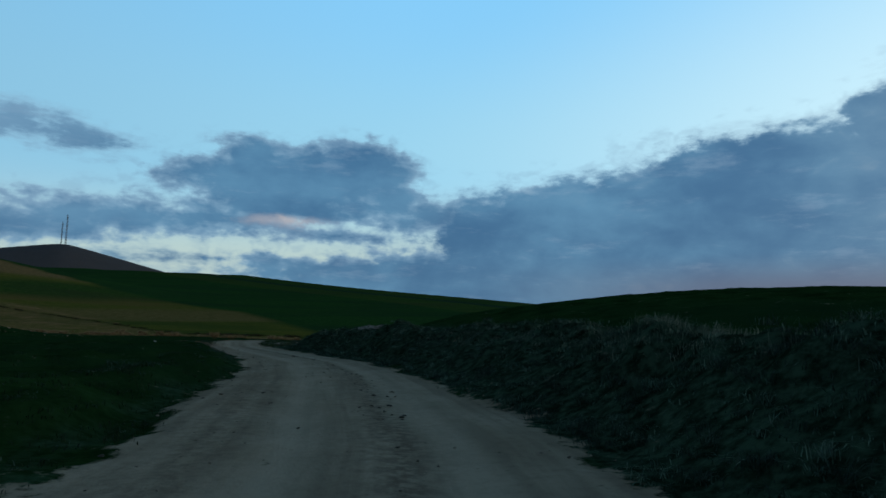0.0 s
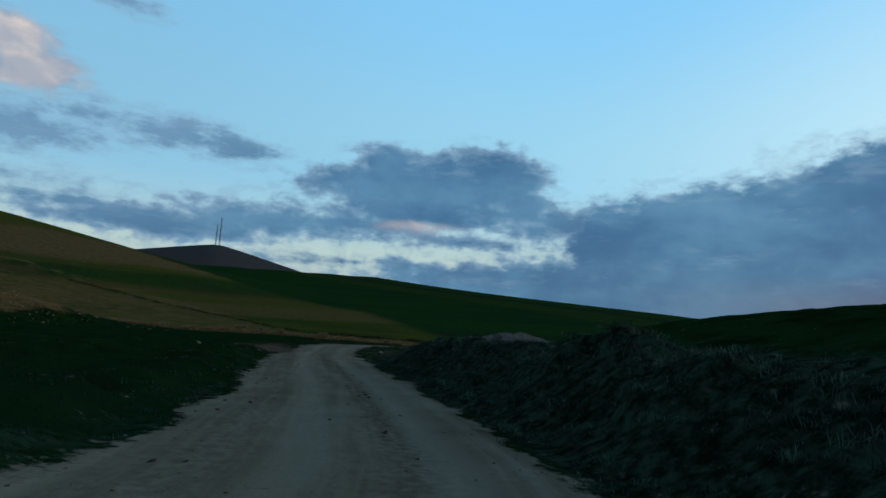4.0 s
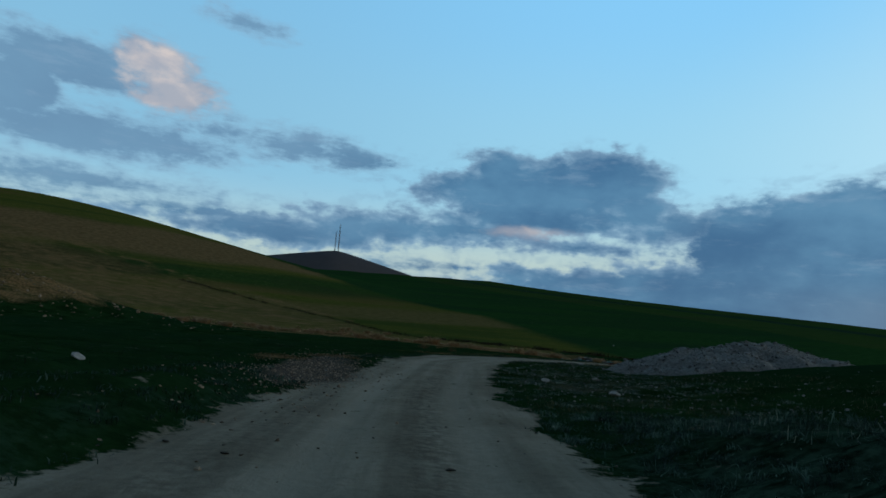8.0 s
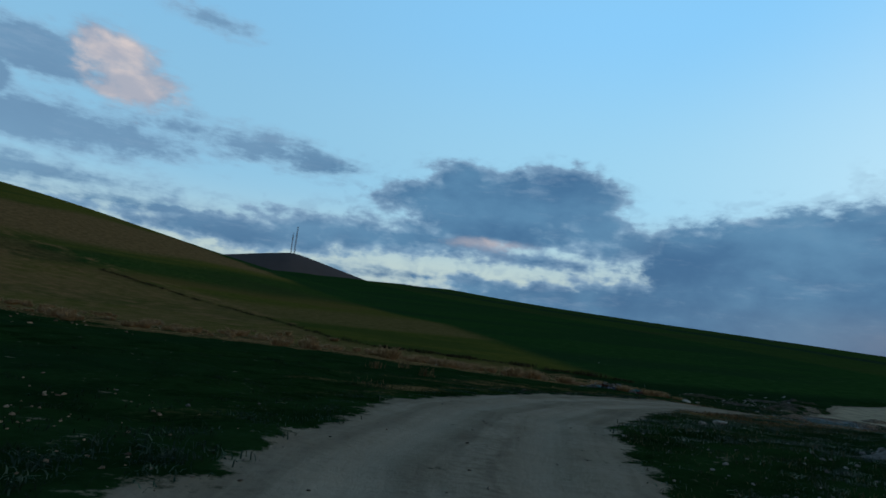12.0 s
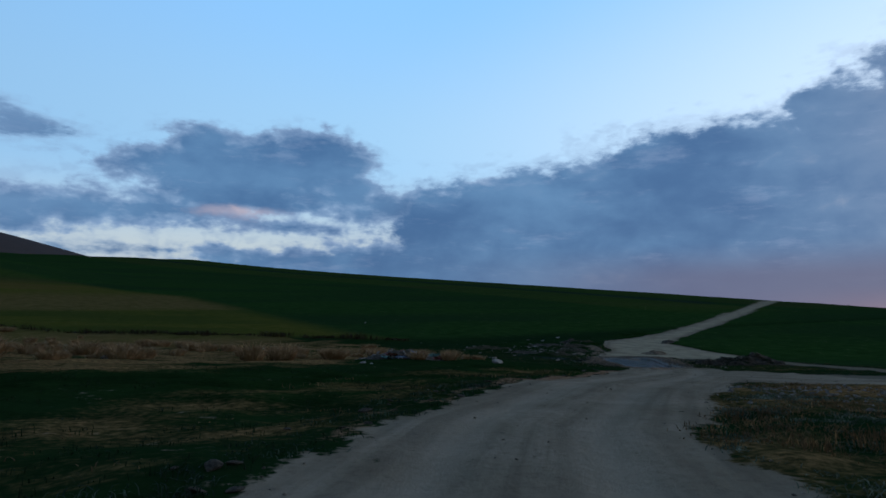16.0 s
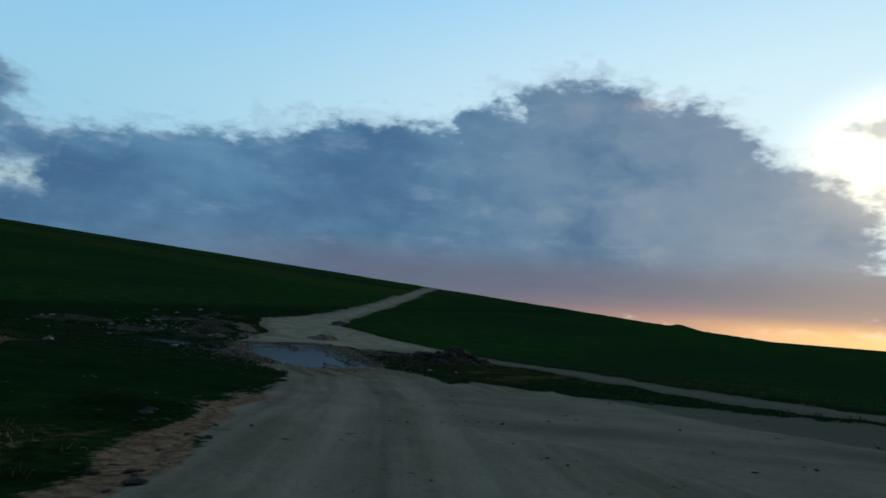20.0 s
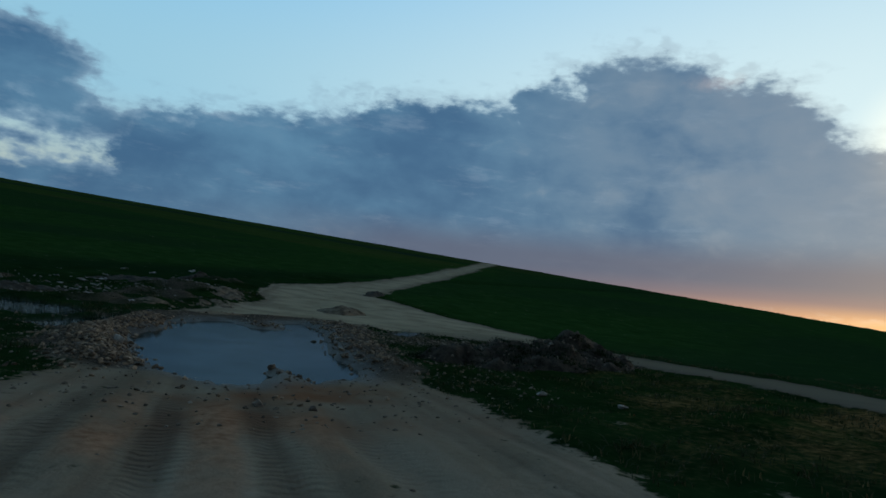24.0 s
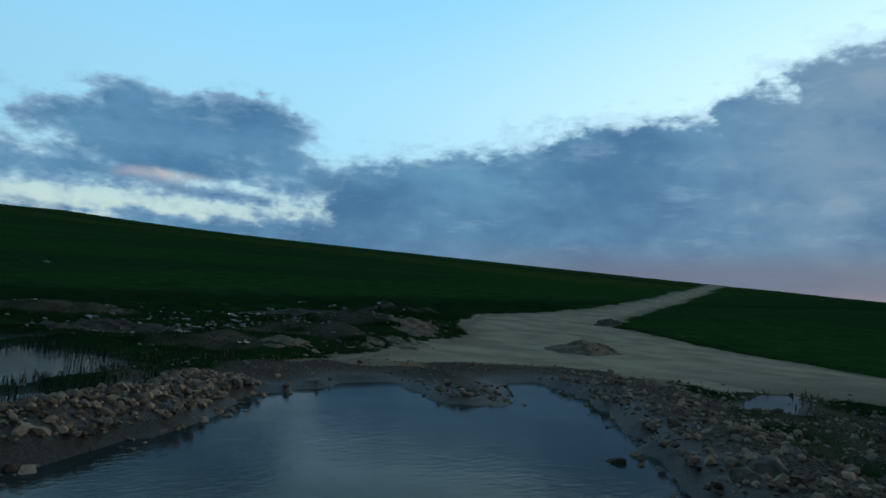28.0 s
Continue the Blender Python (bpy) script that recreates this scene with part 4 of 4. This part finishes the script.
me, co = heap_mesh("earth_mound", 61.0, 110.6, 4.5, 2.1, -0.2, 0.55, EARTH, 9, lumps=((0.22, 0.08, 0.42, 1.75), (0.5, 0.05, 0.4, 1.15), (-0.55, -0.05, 0.45, 0.9), (-0.1, -0.2, 0.4, 1.15), (0.75, -0.2, 0.3, 0.55)), cell=0.08, rough=0.34)
mound = tagged(new("earth_mound", me), "dark earth mound with stones and weeds beside the puddle", "earth mound")
pick = dice.randint(0, len(co), 900)
MOUND_TOPS = co[pick]
pick = dice.randint(0, len(co), 500)
scree("rubble", co[pick] + dice.normal(0, 0.03, (500, 3)), 0.03 + 0.12 * dice.rand(500) ** 2.5, PEBBLES, mound, "scattered broken stones")
TAN_SOIL = plain("tan_soil", (0.050, 0.040, 0.028), (0.21, 0.17, 0.12), 4.5, 0.95, 0.1, 0.05)
for cx, cy, rx, ry, turn, high, mat, label in ((70.2, 127.4, 2.2, 1.5, 0.5, 0.42, TAN_SOIL, "small rough heap of tan soil on the bare junction"),
                                              (84.4, 137.6, 3.2, 0.9, 0.5, 0.28, EARTH, "dark weedy hump of soil in the fork of the tracks"),
                                              (66.6, 132.6, 3.6, 1.5, 0.95, 0.16, TAN_SOIL, "ridge of scraped tan soil along the junction"),
                                              (62.2, 127.8, 2.6, 1.2, 0.5, 0.10, TAN_SOIL, "low ridge of scraped soil beyond the puddle"),
                                              (59.0, 126.4, 2.2, 1.1, 0.3, 0.08, TAN_SOIL, "low ridge of scraped soil beyond the puddle"),
                                              (56.0, 131.5, 2.6, 1.6, 0.2, 0.18, EARTH, "dark tipped earth overgrown with grass"),
                                              (64.5, 139.0, 3.6, 2.0, 0.5, 0.24, EARTH, "dark tipped earth with rubble and litter"),
                                              (70.5, 141.0, 3.0, 1.8, 0.7, 0.24, EARTH, "dark tipped earth with rubble and litter")):
    me, co = heap_mesh("soil_heap", cx, cy, rx, ry, turn, high, mat, int(cx), cell=0.08, rough=0.15, round_=True)
    pile = tagged(new("soil_mound", me), label, "soil mound")
    pick = dice.randint(0, len(co), 90)
    scree("rubble", co[pick] + dice.normal(0, 0.03, (90, 3)), 0.02 + 0.11 * dice.rand(90) ** 2.5, COBBLES if mat is TAN_SOIL else GREY_PEBBLES, pile, "broken stones in the soil", int(cy))
me, co = heap_mesh("tip_heap", 31.5, 111.0, 3.2, 1.4, 0.35, 0.55, EARTH, 14, lumps=((0.4, 0, 0.5, 0.9),), rough=0.14)
tip = tagged(new("rubble_mound", me), "low heap of rubble and rubbish in dry grass", "rubble heap")
pick = dice.randint(0, len(co), 420)
scree("rubble", co[pick] + dice.normal(0, 0.05, (420, 3)), 0.05 + 0.17 * dice.rand(420) ** 2, GREY_PEBBLES, tip, "grey broken stones")

# loose gravel: round the pond, left of the track, along its edges
rs = np.random.RandomState(11)
gx_, gy_ = pond_points(5200, -0.1, 3.6, 12, lambda x, y, d: np.clip(0.06 + shore_bias(x, y, d) * 2, 0, 1))
gz_, _ = land(gx_, gy_)
scree("pond_gravel", np.stack([gx_, gy_, np.maximum(gz_, WATER - 0.02)], 1), 0.02 + 0.075 * rs.rand(len(gx_)) ** 2, PEBBLES, None, "wet brown gravel round the puddle", 12)
cx_, cy_ = pond_points(3600, -0.25, 2.4, 16, lambda x, y, d: np.clip(shore_bias(x, y, d) ** 1.4, 0, 1))
cz_, _ = land(cx_, cy_)
scree("shore_cobbles", np.stack([cx_, cy_, np.maximum(cz_, WATER - 0.02) + 0.01], 1), 0.035 + 0.125 * rs.rand(len(cx_)) ** 2.0, COBBLES, None, "buff cobbles heaped along the puddle edge", 16)
lx, ly = rs.normal(6.2, 0.95, 2600), rs.normal(60, 4.6, 2600)
lz, _ = land(lx, ly)
scree("track_gravel", np.stack([lx, ly, lz], 1), 0.02 + 0.07 * rs.rand(2600) ** 2, COBBLES, None, "loose brown gravel beside the track", 13)
ux, uy = rs.normal(16, 3.2, 1500), rs.normal(62, 6, 1500)
uz, uc = land(ux, uy)
ok = uc["road"] < 0.4
scree("strewn_stones", np.stack([ux, uy, uz], 1)[ok], 0.02 + 0.10 * rs.rand(ok.sum()) ** 2.5, GREY_PEBBLES, None, "grey stones strewn in the rough grass", 17)
ux, uy = rs.normal(32, 3.0, 700), rs.normal(88.2, 1.6, 700)
uz, uc = land(ux, uy)
ok = uc["road"] < 0.5
scree("corner_rubble", np.stack([ux, uy, uz], 1)[ok], 0.03 + 0.15 * rs.rand(ok.sum()) ** 2.5, GREY_PEBBLES, None, "grey rubble strewn in the dry grass at the turning", 21)
ux, uy = rs.normal(62, 3.2, 1300), rs.normal(114.5, 2.2, 1300)
uz, uc = land(ux, uy)
scree("island_stones", np.stack([ux, uy, uz], 1), 0.03 + 0.12 * rs.rand(1300) ** 2.5, PEBBLES, None, "brown stones strewn on the island by the puddle", 18)
rx_, ry_ = rs.uniform(-2, 52, 30000), rs.uniform(0, 110, 30000)
rz_, rc_ = land(rx_, ry_)
dd, ss, _, _ = along(rx_, ry_, ROUTE)
keep = (dd < 6) & (rc_["road"] > 0.05) & (rs.rand(30000) < np.where(rc_["road"] < 0.9, 1.0, 0.25))
scree("edge_gravel", np.stack([rx_, ry_, rz_], 1)[keep], 0.015 + 0.05 * rs.rand(keep.sum()) ** 2, PEBBLES, None, "small stones strewn along the track edges", 14)


# ------------------------------------------------------------------ grass
def grass(name, x, y, z, tall, per, mat, label, seed, spread_=0.07, lean=0.5, width=0.006):
    """Tufts of bent tapering blades in one mesh."""
    rs = np.random.RandomState(seed)
    n = len(x) * per
    bx, by = np.repeat(x, per) + rs.normal(0, spread_, n), np.repeat(y, per) + rs.normal(0, spread_, n)
    bz = np.repeat(z, per) - 0.02
    h = np.repeat(tall, per) * rs.uniform(0.45, 1.1, n)
    a, bend = rs.uniform(0, 6.28, n), np.abs(rs.normal(0, lean, n)) + 0.1
    ox, oy = np.cos(a), np.sin(a)
    w = width * rs.uniform(0.7, 1.6, n)
    sx, sy = -oy * w, ox * w
    mid = np.stack([bx + ox * bend * h * 0.3, by + oy * bend * h * 0.3, bz + h * 0.6], 1)
    top = np.stack([bx + ox * bend * h, by + oy * bend * h, bz + h * (1 - 0.25 * np.minimum(bend, 1.6))], 1)
    side = np.stack([sx, sy, 0 * sx], 1)
    foot = np.stack([bx, by, bz], 1)
    v = np.stack([foot - side, foot + side, mid + side * 0.8, mid - side * 0.8, top], 1).reshape(-1, 3)
    k = np.arange(n)[:, None] * 5
    quads, tris = k + np.array([[0, 1, 2, 3]]), k + np.array([[3, 2, 4]])
    me = bpy.data.meshes.new(name)
    me.vertices.add(len(v))
    me.vertices.foreach_set("co", v.ravel())
    loops = np.concatenate([quads, tris], 1).ravel().astype(np.int32)
    me.loops.add(len(loops))
    me.loops.foreach_set("vertex_index", loops)
    me.polygons.add(2 * n)
    starts = np.stack([np.arange(n) * 7, np.arange(n) * 7 + 4], 1).ravel().astype(np.int32)
    me.polygons.foreach_set("loop_start", starts)
    me.update(calc_edges=True)
    me.materials.append(mat)
    return tagged(new(name, me), label, "grass", kind="stuff")


def sow(n, x0, x1, y0, y1, want, seed):
    rs = np.random.RandomState(seed)
    x, y = rs.uniform(x0, x1, n), rs.uniform(y0, y1, n)
    z, c = land(x, y)
    d, side, _, run = along(x, y, ROUTE)
    keep = rs.rand(n) < want(x, y, c, d * side, run) * (c["road"] < 0.35) * (c["wet"] < 0.4) * (c["gravel"] < 0.55)
    return x[keep], y[keep], z[keep]


x, y, z = sow(26000, 0, 24, -4, 64, lambda x, y, c, lat, run: (lat > 1.8) * (lat < 9) * (c["bank"] > 0.05) * np.where(lat < 6, 1.0, 0.35) * 0.8, 1)
tall = 0.04 + 0.15 * np.clip(fnoise(x, y, 0.6, 3, 5) + 0.1, 0, 1)
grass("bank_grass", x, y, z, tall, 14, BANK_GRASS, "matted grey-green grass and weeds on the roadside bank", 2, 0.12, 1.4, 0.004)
x, y, z = sow(9000, 0, 20, -4, 62, lambda x, y, c, lat, run: (lat > 2.0) * (lat < 7.0) * (c["bank"] > 0.1) * np.where(lat < 5.5, 0.8, 0.4), 41)
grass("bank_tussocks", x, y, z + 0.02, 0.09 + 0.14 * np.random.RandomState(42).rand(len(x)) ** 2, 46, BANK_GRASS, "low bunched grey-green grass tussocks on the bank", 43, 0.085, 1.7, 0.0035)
x, y, z = sow(24000, 0, 24, -2, 62, lambda x, y, c, lat, run: (lat > 3.7) * (lat < 6.8) * (c["bank"] > 0.3) * np.where(fnoise(x, y, 2.5, 2, 19) > 0, 0.9, 0.15), 4)
grass("bank_stalks", x, y, z, 0.08 + 0.16 * np.clip(fnoise(x, y, 2.0, 2, 20) + 0.4, 0, 1), 16, STRAW_GREY, "tall bleached grass stalks on the crest of the bank", 6, 0.16, 1.5, 0.0022)
x, y, z = sow(30000, -14, 30, -4, 100, lambda x, y, c, lat, run: (lat < -1.8) * (lat > -13) * np.where(lat > -5, 0.75, 0.3), 7)
tall = 0.07 + 0.13 * np.clip(fnoise(x, y, 1.8, 2, 7) + 0.35, 0, 1)
grass("verge_grass", x, y, z, tall * 0.75, 12, TURF_GRASS, "short dark green turf along the track", 8, 0.11, 1.0, 0.005)
x, y, z = sow(16000, -8, 26, -4, 94, lambda x, y, c, lat, run: (lat < -1.7) * (lat > -5.0 + 1.4 * step(60, 80, run)) * np.where(fnoise(x, y, 1.6, 2, 23) > -0.05, 0.9, 0.1), 21)
grass("verge_weeds", x, y, z, 0.06 + 0.16 * np.clip(fnoise(x, y, 1.6, 2, 23), 0, 1), 22, VERGE_WEEDS, "clumped grey-green weeds at the track edge", 22, 0.13, 1.2, 0.006)
x, y, z = sow(16000, 11, 36, 52, 92, lambda x, y, c, lat, run: (lat > 1.8) * (lat < 12) * 0.55 * (c["dry"] < 0.45), 9)
tall = 0.07 + 0.15 * np.clip(fnoise(x, y, 1.5, 2, 9) + 0.3, 0, 1)
grass("rough_grass", x, y, z, tall, 8, ROUGH_GRASS, "rough mixed green and dry grass round the gravel heap", 10, 0.11, 1.1, 0.005)
x, y, z = sow(7000, 10, 30, 54, 90, lambda x, y, c, lat, run: (lat > 1.9) * (lat < 9) * np.where(fnoise(x, y, 0.9, 2, 25) > -0.05, 0.8, 0.1), 47)
grass("pale_weeds", x, y, z, 0.05 + 0.10 * np.clip(fnoise(x, y, 0.9, 2, 25) + 0.2, 0, 1), 24, PALE_WEEDS, "pale grey-green weeds matted in the rough grass", 48, 0.11, 1.6, 0.006)
x, y, z = sow(20000, -20, 60, 78, 140, lambda x, y, c, lat, run: (c["dry"] > 0.4) * (0.12 + 0.5 * (fnoise(x, y, 3, 2, 12) > 0.25)), 11)
tall = 0.06 + 0.2 * np.clip(fnoise(x, y, 3, 2, 12), 0, 1)
u_, v_, w_ = sow(2600, 2, 9, 60, 69, lambda x, y, c, lat, run: 0.8 * (c["dry"] > 0.35) * (lat < -2.2), 45)
x, y, z, tall = np.append(x, u_), np.append(y, v_), np.append(z, w_), np.append(tall, np.full(len(u_), 0.1))
u_, v_, w_ = sow(7000, 22, 44, 80, 92, lambda x, y, c, lat, run: 0.8 * (c["dry"] > 0.4) * (lat > 1.5) * (fnoise(x, y, 1.4, 2, 46) > -0.15), 46)
x, y, z, tall = np.append(x, u_), np.append(y, v_), np.append(z, w_), np.append(tall, 0.05 + 0.09 * np.clip(fnoise(u_, v_, 1.4, 2, 46) + 0.2, 0, 1))
grass("dry_grass", x, y, z, tall, 9, STRAW, "dry straw-coloured grass tussocks on waste ground", 12, 0.16, 1.2, 0.006)
x, y, z = sow(26000, 44, 74, 88, 136, lambda x, y, c, lat, run: 0.45 + 0 * x, 13)
tall = 0.06 + 0.15 * np.clip(fnoise(x, y, 1.5, 2, 13) + 0.2, 0, 1)
grass("island_grass", x, y, z, tall, 8, ROUGH_GRASS, "patchy low grass on the island between the tracks", 14, 0.09, 0.9, 0.007)
x, y, z = sow(24000, -60, 52, 140, 262, lambda x, y, c, lat, run: np.abs(y + 1 - np.interp(x, [-60, -41, -19, -8, 0, 10, 16, 33, 44, 52], [257, 250, 236, 221, 205, 182, 175, 166, 159, 152])) < np.where(x > 16, 1.6, 0.8), 17)
grass("dark_weeds", x, y, z, 0.3 + 0.8 * np.clip(fnoise(x, y, 2.2, 2, 17) + 0.3, 0, 1), 10, DARK_WEEDS, "row of dark brown weeds along the field edge", 18, 0.4, 1.0, 0.03)
MOUND_TOPS = MOUND_TOPS[vnoise(MOUND_TOPS[:, 0], MOUND_TOPS[:, 1], 0.9, 29) > -0.1]
grass("mound_weeds", MOUND_TOPS[:, 0], MOUND_TOPS[:, 1], MOUND_TOPS[:, 2], 0.04 + 0.12 * np.clip(vnoise(MOUND_TOPS[:, 0], MOUND_TOPS[:, 1], 0.8, 30) + 0.1, 0, 1), 26, TURF_GRASS, "sparse weeds growing on the earth mound", 31, 0.12, 1.4, 0.006)
tuft_x, tuft_y = np.array([13.2, 11.2, 23.4, 24.0, 22.6, 63.1, 61.6, 12.6]), np.array([88.4, 89.3, 83.0, 83.4, 83.3, 110.4, 110.9, 92.0])
grass("dry_tussocks", tuft_x, tuft_y, land(tuft_x, tuft_y)[0] + 0.02, np.array([0.5, 0.4, 0.22, 0.2, 0.2, 0.5, 0.4, 0.4]), 60, STRAW, "bleached bushy grass tussocks standing alone", 15, 0.16, 0.6, 0.006)



def bush_mesh(seed):
    """A dome of dry bent stems, thicker at the foot, one metre tall."""
    rs = np.random.RandomState(seed)
    verts, faces = [], []
    for k in range(240):
        a, r = rs.uniform(0, 6.28), 0.42 * math.sqrt(rs.rand())
        fx, fy = r * math.cos(a) * 1.3, r * math.sin(a)
        lean = rs.uniform(0.25, 0.85) * (0.4 + 1.6 * r)
        h = rs.uniform(0.45, 1.0) * (1.05 - 0.9 * r * r)
        b = a + rs.normal(0, 0.5)
        ox, oy, w = math.cos(b) * lean, math.sin(b) * lean, rs.uniform(0.012, 0.03)
        sx, sy = -math.sin(b) * w, math.cos(b) * w
        n = len(verts)
        verts += [(fx - sx, fy - sy, -0.05), (fx + sx, fy + sy, -0.05), (fx + ox * 0.45 + sx, fy + oy * 0.45 + sy, h * 0.62), (fx + ox * 0.45 - sx, fy + oy * 0.45 - sy, h * 0.62),
                  (fx + ox * 1.1, fy + oy * 1.1, h * rs.uniform(0.72, 1.0))]
        faces += [(n, n + 1, n + 2, n + 3), (n + 3, n + 2, n + 4)]
    return mesh_from("dry_bush", verts, faces, BUSH_STRAW, smooth=False)


BUSHES = [bush_mesh(60 + k) for k in range(5)]
rs = np.random.RandomState(32)
rx_, ry_ = rs.uniform(51.6, 55.4, 420), rs.uniform(118.6, 127.4, 420)
rim_ = np.min([np.abs(inside(rx_, ry_, ring)) for ring in POOLS[:3]], 0)
ok = rim_ < 0.35
grass("pool_reeds", rx_[ok], ry_[ok], np.full(ok.sum(), WATER), 0.12 + 0.22 * rs.rand(ok.sum()), 9, TURF_GRASS, "thin dark grass standing in the shallow pools", 36, 0.1, 0.7, 0.005)
rs = np.random.RandomState(33)
clumps_at = [(-1.5, 111, 0.75), (-3.2, 113, 0.6), (0.2, 121, 0.8), (1.4, 132, 0.85), (3.6, 144, 0.9), (8.5, 148, 0.8), (14.3, 146, 0.8), (21.8, 146, 1.1), (23.6, 147, 0.9), (-9.4, 98.4, 0.65), (-7.3, 105.6, 0.75),
             (-2.1, 117.4, 0.8), (6.9, 113.0, 0.7), (31.5, 109.3, 0.6), (34.5, 111.2, 0.65), (40.5, 117.0, 0.6), (38.0, 114.8, 0.5)]
for k in range(260):
    x = rs.uniform(-52, 42)
    y = np.interp(x, [-60, -20, 5, 12, 16, 24, 40, 60], [122, 109, 102, 101, 100, 104, 117, 128]) + 3 + 75 * rs.rand() ** 1.5 * np.clip((42 - x) / 30, 0.25, 1)
    clumps_at.append((x, y, 0.32 + 0.75 * rs.rand() ** 1.8))
foot_z, foot_cover = land(np.array([c[0] for c in clumps_at]), np.array([c[1] for c in clumps_at]))
for k, (x, y, high) in enumerate(clumps_at):
    if foot_cover["road"][k] > 0.1:
        continue
    ob = new("dry_bush", BUSHES[k % 5])
    ob.location, ob.rotation_euler = (x, y, foot_z[k]), (0, 0, rs.uniform(0, 6.28))
    wide = high * rs.uniform(0.9, 1.5)
    ob.scale = (wide, wide, high * rs.uniform(0.75, 1.0))
    tagged(ob, "dry orange-brown bushy tussock on the waste strip", "dry bush", "bushes on the dry strip")
qx, qy = rs.normal(-25, 9, 900), rs.normal(97, 6, 900)
qz, qc = land(qx, qy)
scree("bank_rubble", np.stack([qx, qy, qz], 1), 0.06 + 0.3 * rs.rand(900) ** 3, COBBLES, None, "brown rubble on the bare spoil bank", 35)

# ------------------------------------------------------------------ litter
def litter_mesh(seed):
    rnd = random.Random(seed)
    bm = bmesh.new()
    bmesh.ops.create_grid(bm, x_segments=7, y_segments=6, size=0.5)
    for v in bm.verts:
        p = v.co * 2.4 + Vector((seed * 1.7, seed, 0))
        v.co.z = 0.16 + 0.22 * noise.noise(p) + 0.1 * noise.noise(p * 2.7)
        v.co.x *= 1 + 0.3 * noise.noise(p * 1.3)
        v.co.y *= 0.6 + 0.3 * noise.noise(p + Vector((5, 0, 0)))
    bmesh.ops.solidify(bm, geom=bm.faces[:], thickness=0.012)
    me = bpy.data.meshes.new("plastic_litter")
    bm.to_mesh(me)
    bm.free()
    me.materials.append(PLASTIC)
    return me


tx, ty = rs.normal(63, 5.5, 1500), rs.normal(132.5, 5, 1500)
tz, tc = land(tx, ty)
ok = (tc["road"] < 0.3) & (vnoise(tx, ty, 2.2, 77) > -0.1)
scree("dumped_rubble", np.stack([tx, ty, tz], 1)[ok], 0.04 + 0.2 * rs.rand(ok.sum()) ** 3, GREY_PEBBLES, None, "broken grey rubble dumped in the grass beyond the puddle", 19)
SCRAPS = [litter_mesh(k) for k in range(4)]
spots = [(61, 137.4, 0.8), (62.4, 138, 0.6), (68, 146.4, 0.8), (69.4, 145.2, 0.7), (58, 131.6, 0.7), (57, 139.6, 0.6), (54, 138, 0.6), (58, 177, 0.8),
         (33.5, 117.6, 0.6), (30.2, 108.8, 0.5), (43, 126, 0.6), (68, 138.6, 0.7), (72.5, 141, 0.7), (66, 137.6, 0.6), (60, 134, 0.6), (71, 139, 0.5), (26.4, 104, 0.35),
         (29.5, 112, 0.45), (64, 141, 0.6), (55.5, 133.5, 0.6), (50, 131, 0.5), (47, 125, 0.45), (16.2, 62.4, 0.2), (35.5, 113, 0.4), (52.2, 128.4, 0.4), (74, 147.5, 0.8)]
for k in range(14):
    x, y = dice.normal(62, 5.5), dice.normal(134, 5)
    if along(np.array([x]), np.array([y]), HILL_ROAD)[0][0] > 4.5:
        spots.append((x, y, 0.2 + 0.35 * dice.rand()))
for k, (x, y, size) in enumerate(spots):
    lay("plastic_litter", SCRAPS[k % 4], x, y, size * 0.62, "crumpled whitish plastic litter on the ground", "litter", "litter beyond the puddle", sink=0.3)
# coloured rags and sheeting on the rubbish tip
RAGS = [(plain("teal_sheet", (0.02, 0.09, 0.08), (0.06, 0.17, 0.15), 5, 0.6, 0.3, 0.0), "crumpled teal plastic sheeting on the rubbish tip"),
        (plain("pink_rag", (0.16, 0.05, 0.05), (0.30, 0.12, 0.11), 5, 0.9, 0.1, 0.0), "faded pink rag on the rubbish tip"),
        (plain("brown_card", (0.09, 0.045, 0.025), (0.17, 0.09, 0.05), 5, 0.9, 0.1, 0.0), "crumpled brown sacking on the rubbish tip"),
        (plain("blue_bag", (0.04, 0.06, 0.10), (0.10, 0.14, 0.20), 5, 0.5, 0.4, 0.0), "crumpled blue-grey bag on the rubbish tip")]
RAG_SHAPES = []
for k, (mat, label) in enumerate(RAGS):
    me = SCRAPS[k].copy()
    me.materials.clear()
    me.materials.append(mat)
    RAG_SHAPES.append(me)
for k in range(18):
    u, v = dice.normal(0, 1.5), dice.normal(-0.5, 0.5)
    x, y = 31.5 + u * 0.94 - v * 0.34, 111.0 + u * 0.34 + v * 0.94
    on_heap = 0.4 * max(0.0, 1 - math.hypot(u / 3.2, v / 1.4))
    lay("rubbish", RAG_SHAPES[k % 4], x, y, dice.uniform(0.3, 0.75), RAGS[k % 4][1], "rubbish", "rubbish on the tip", sink=0.3, z=ground_z(x, y) + on_heap)
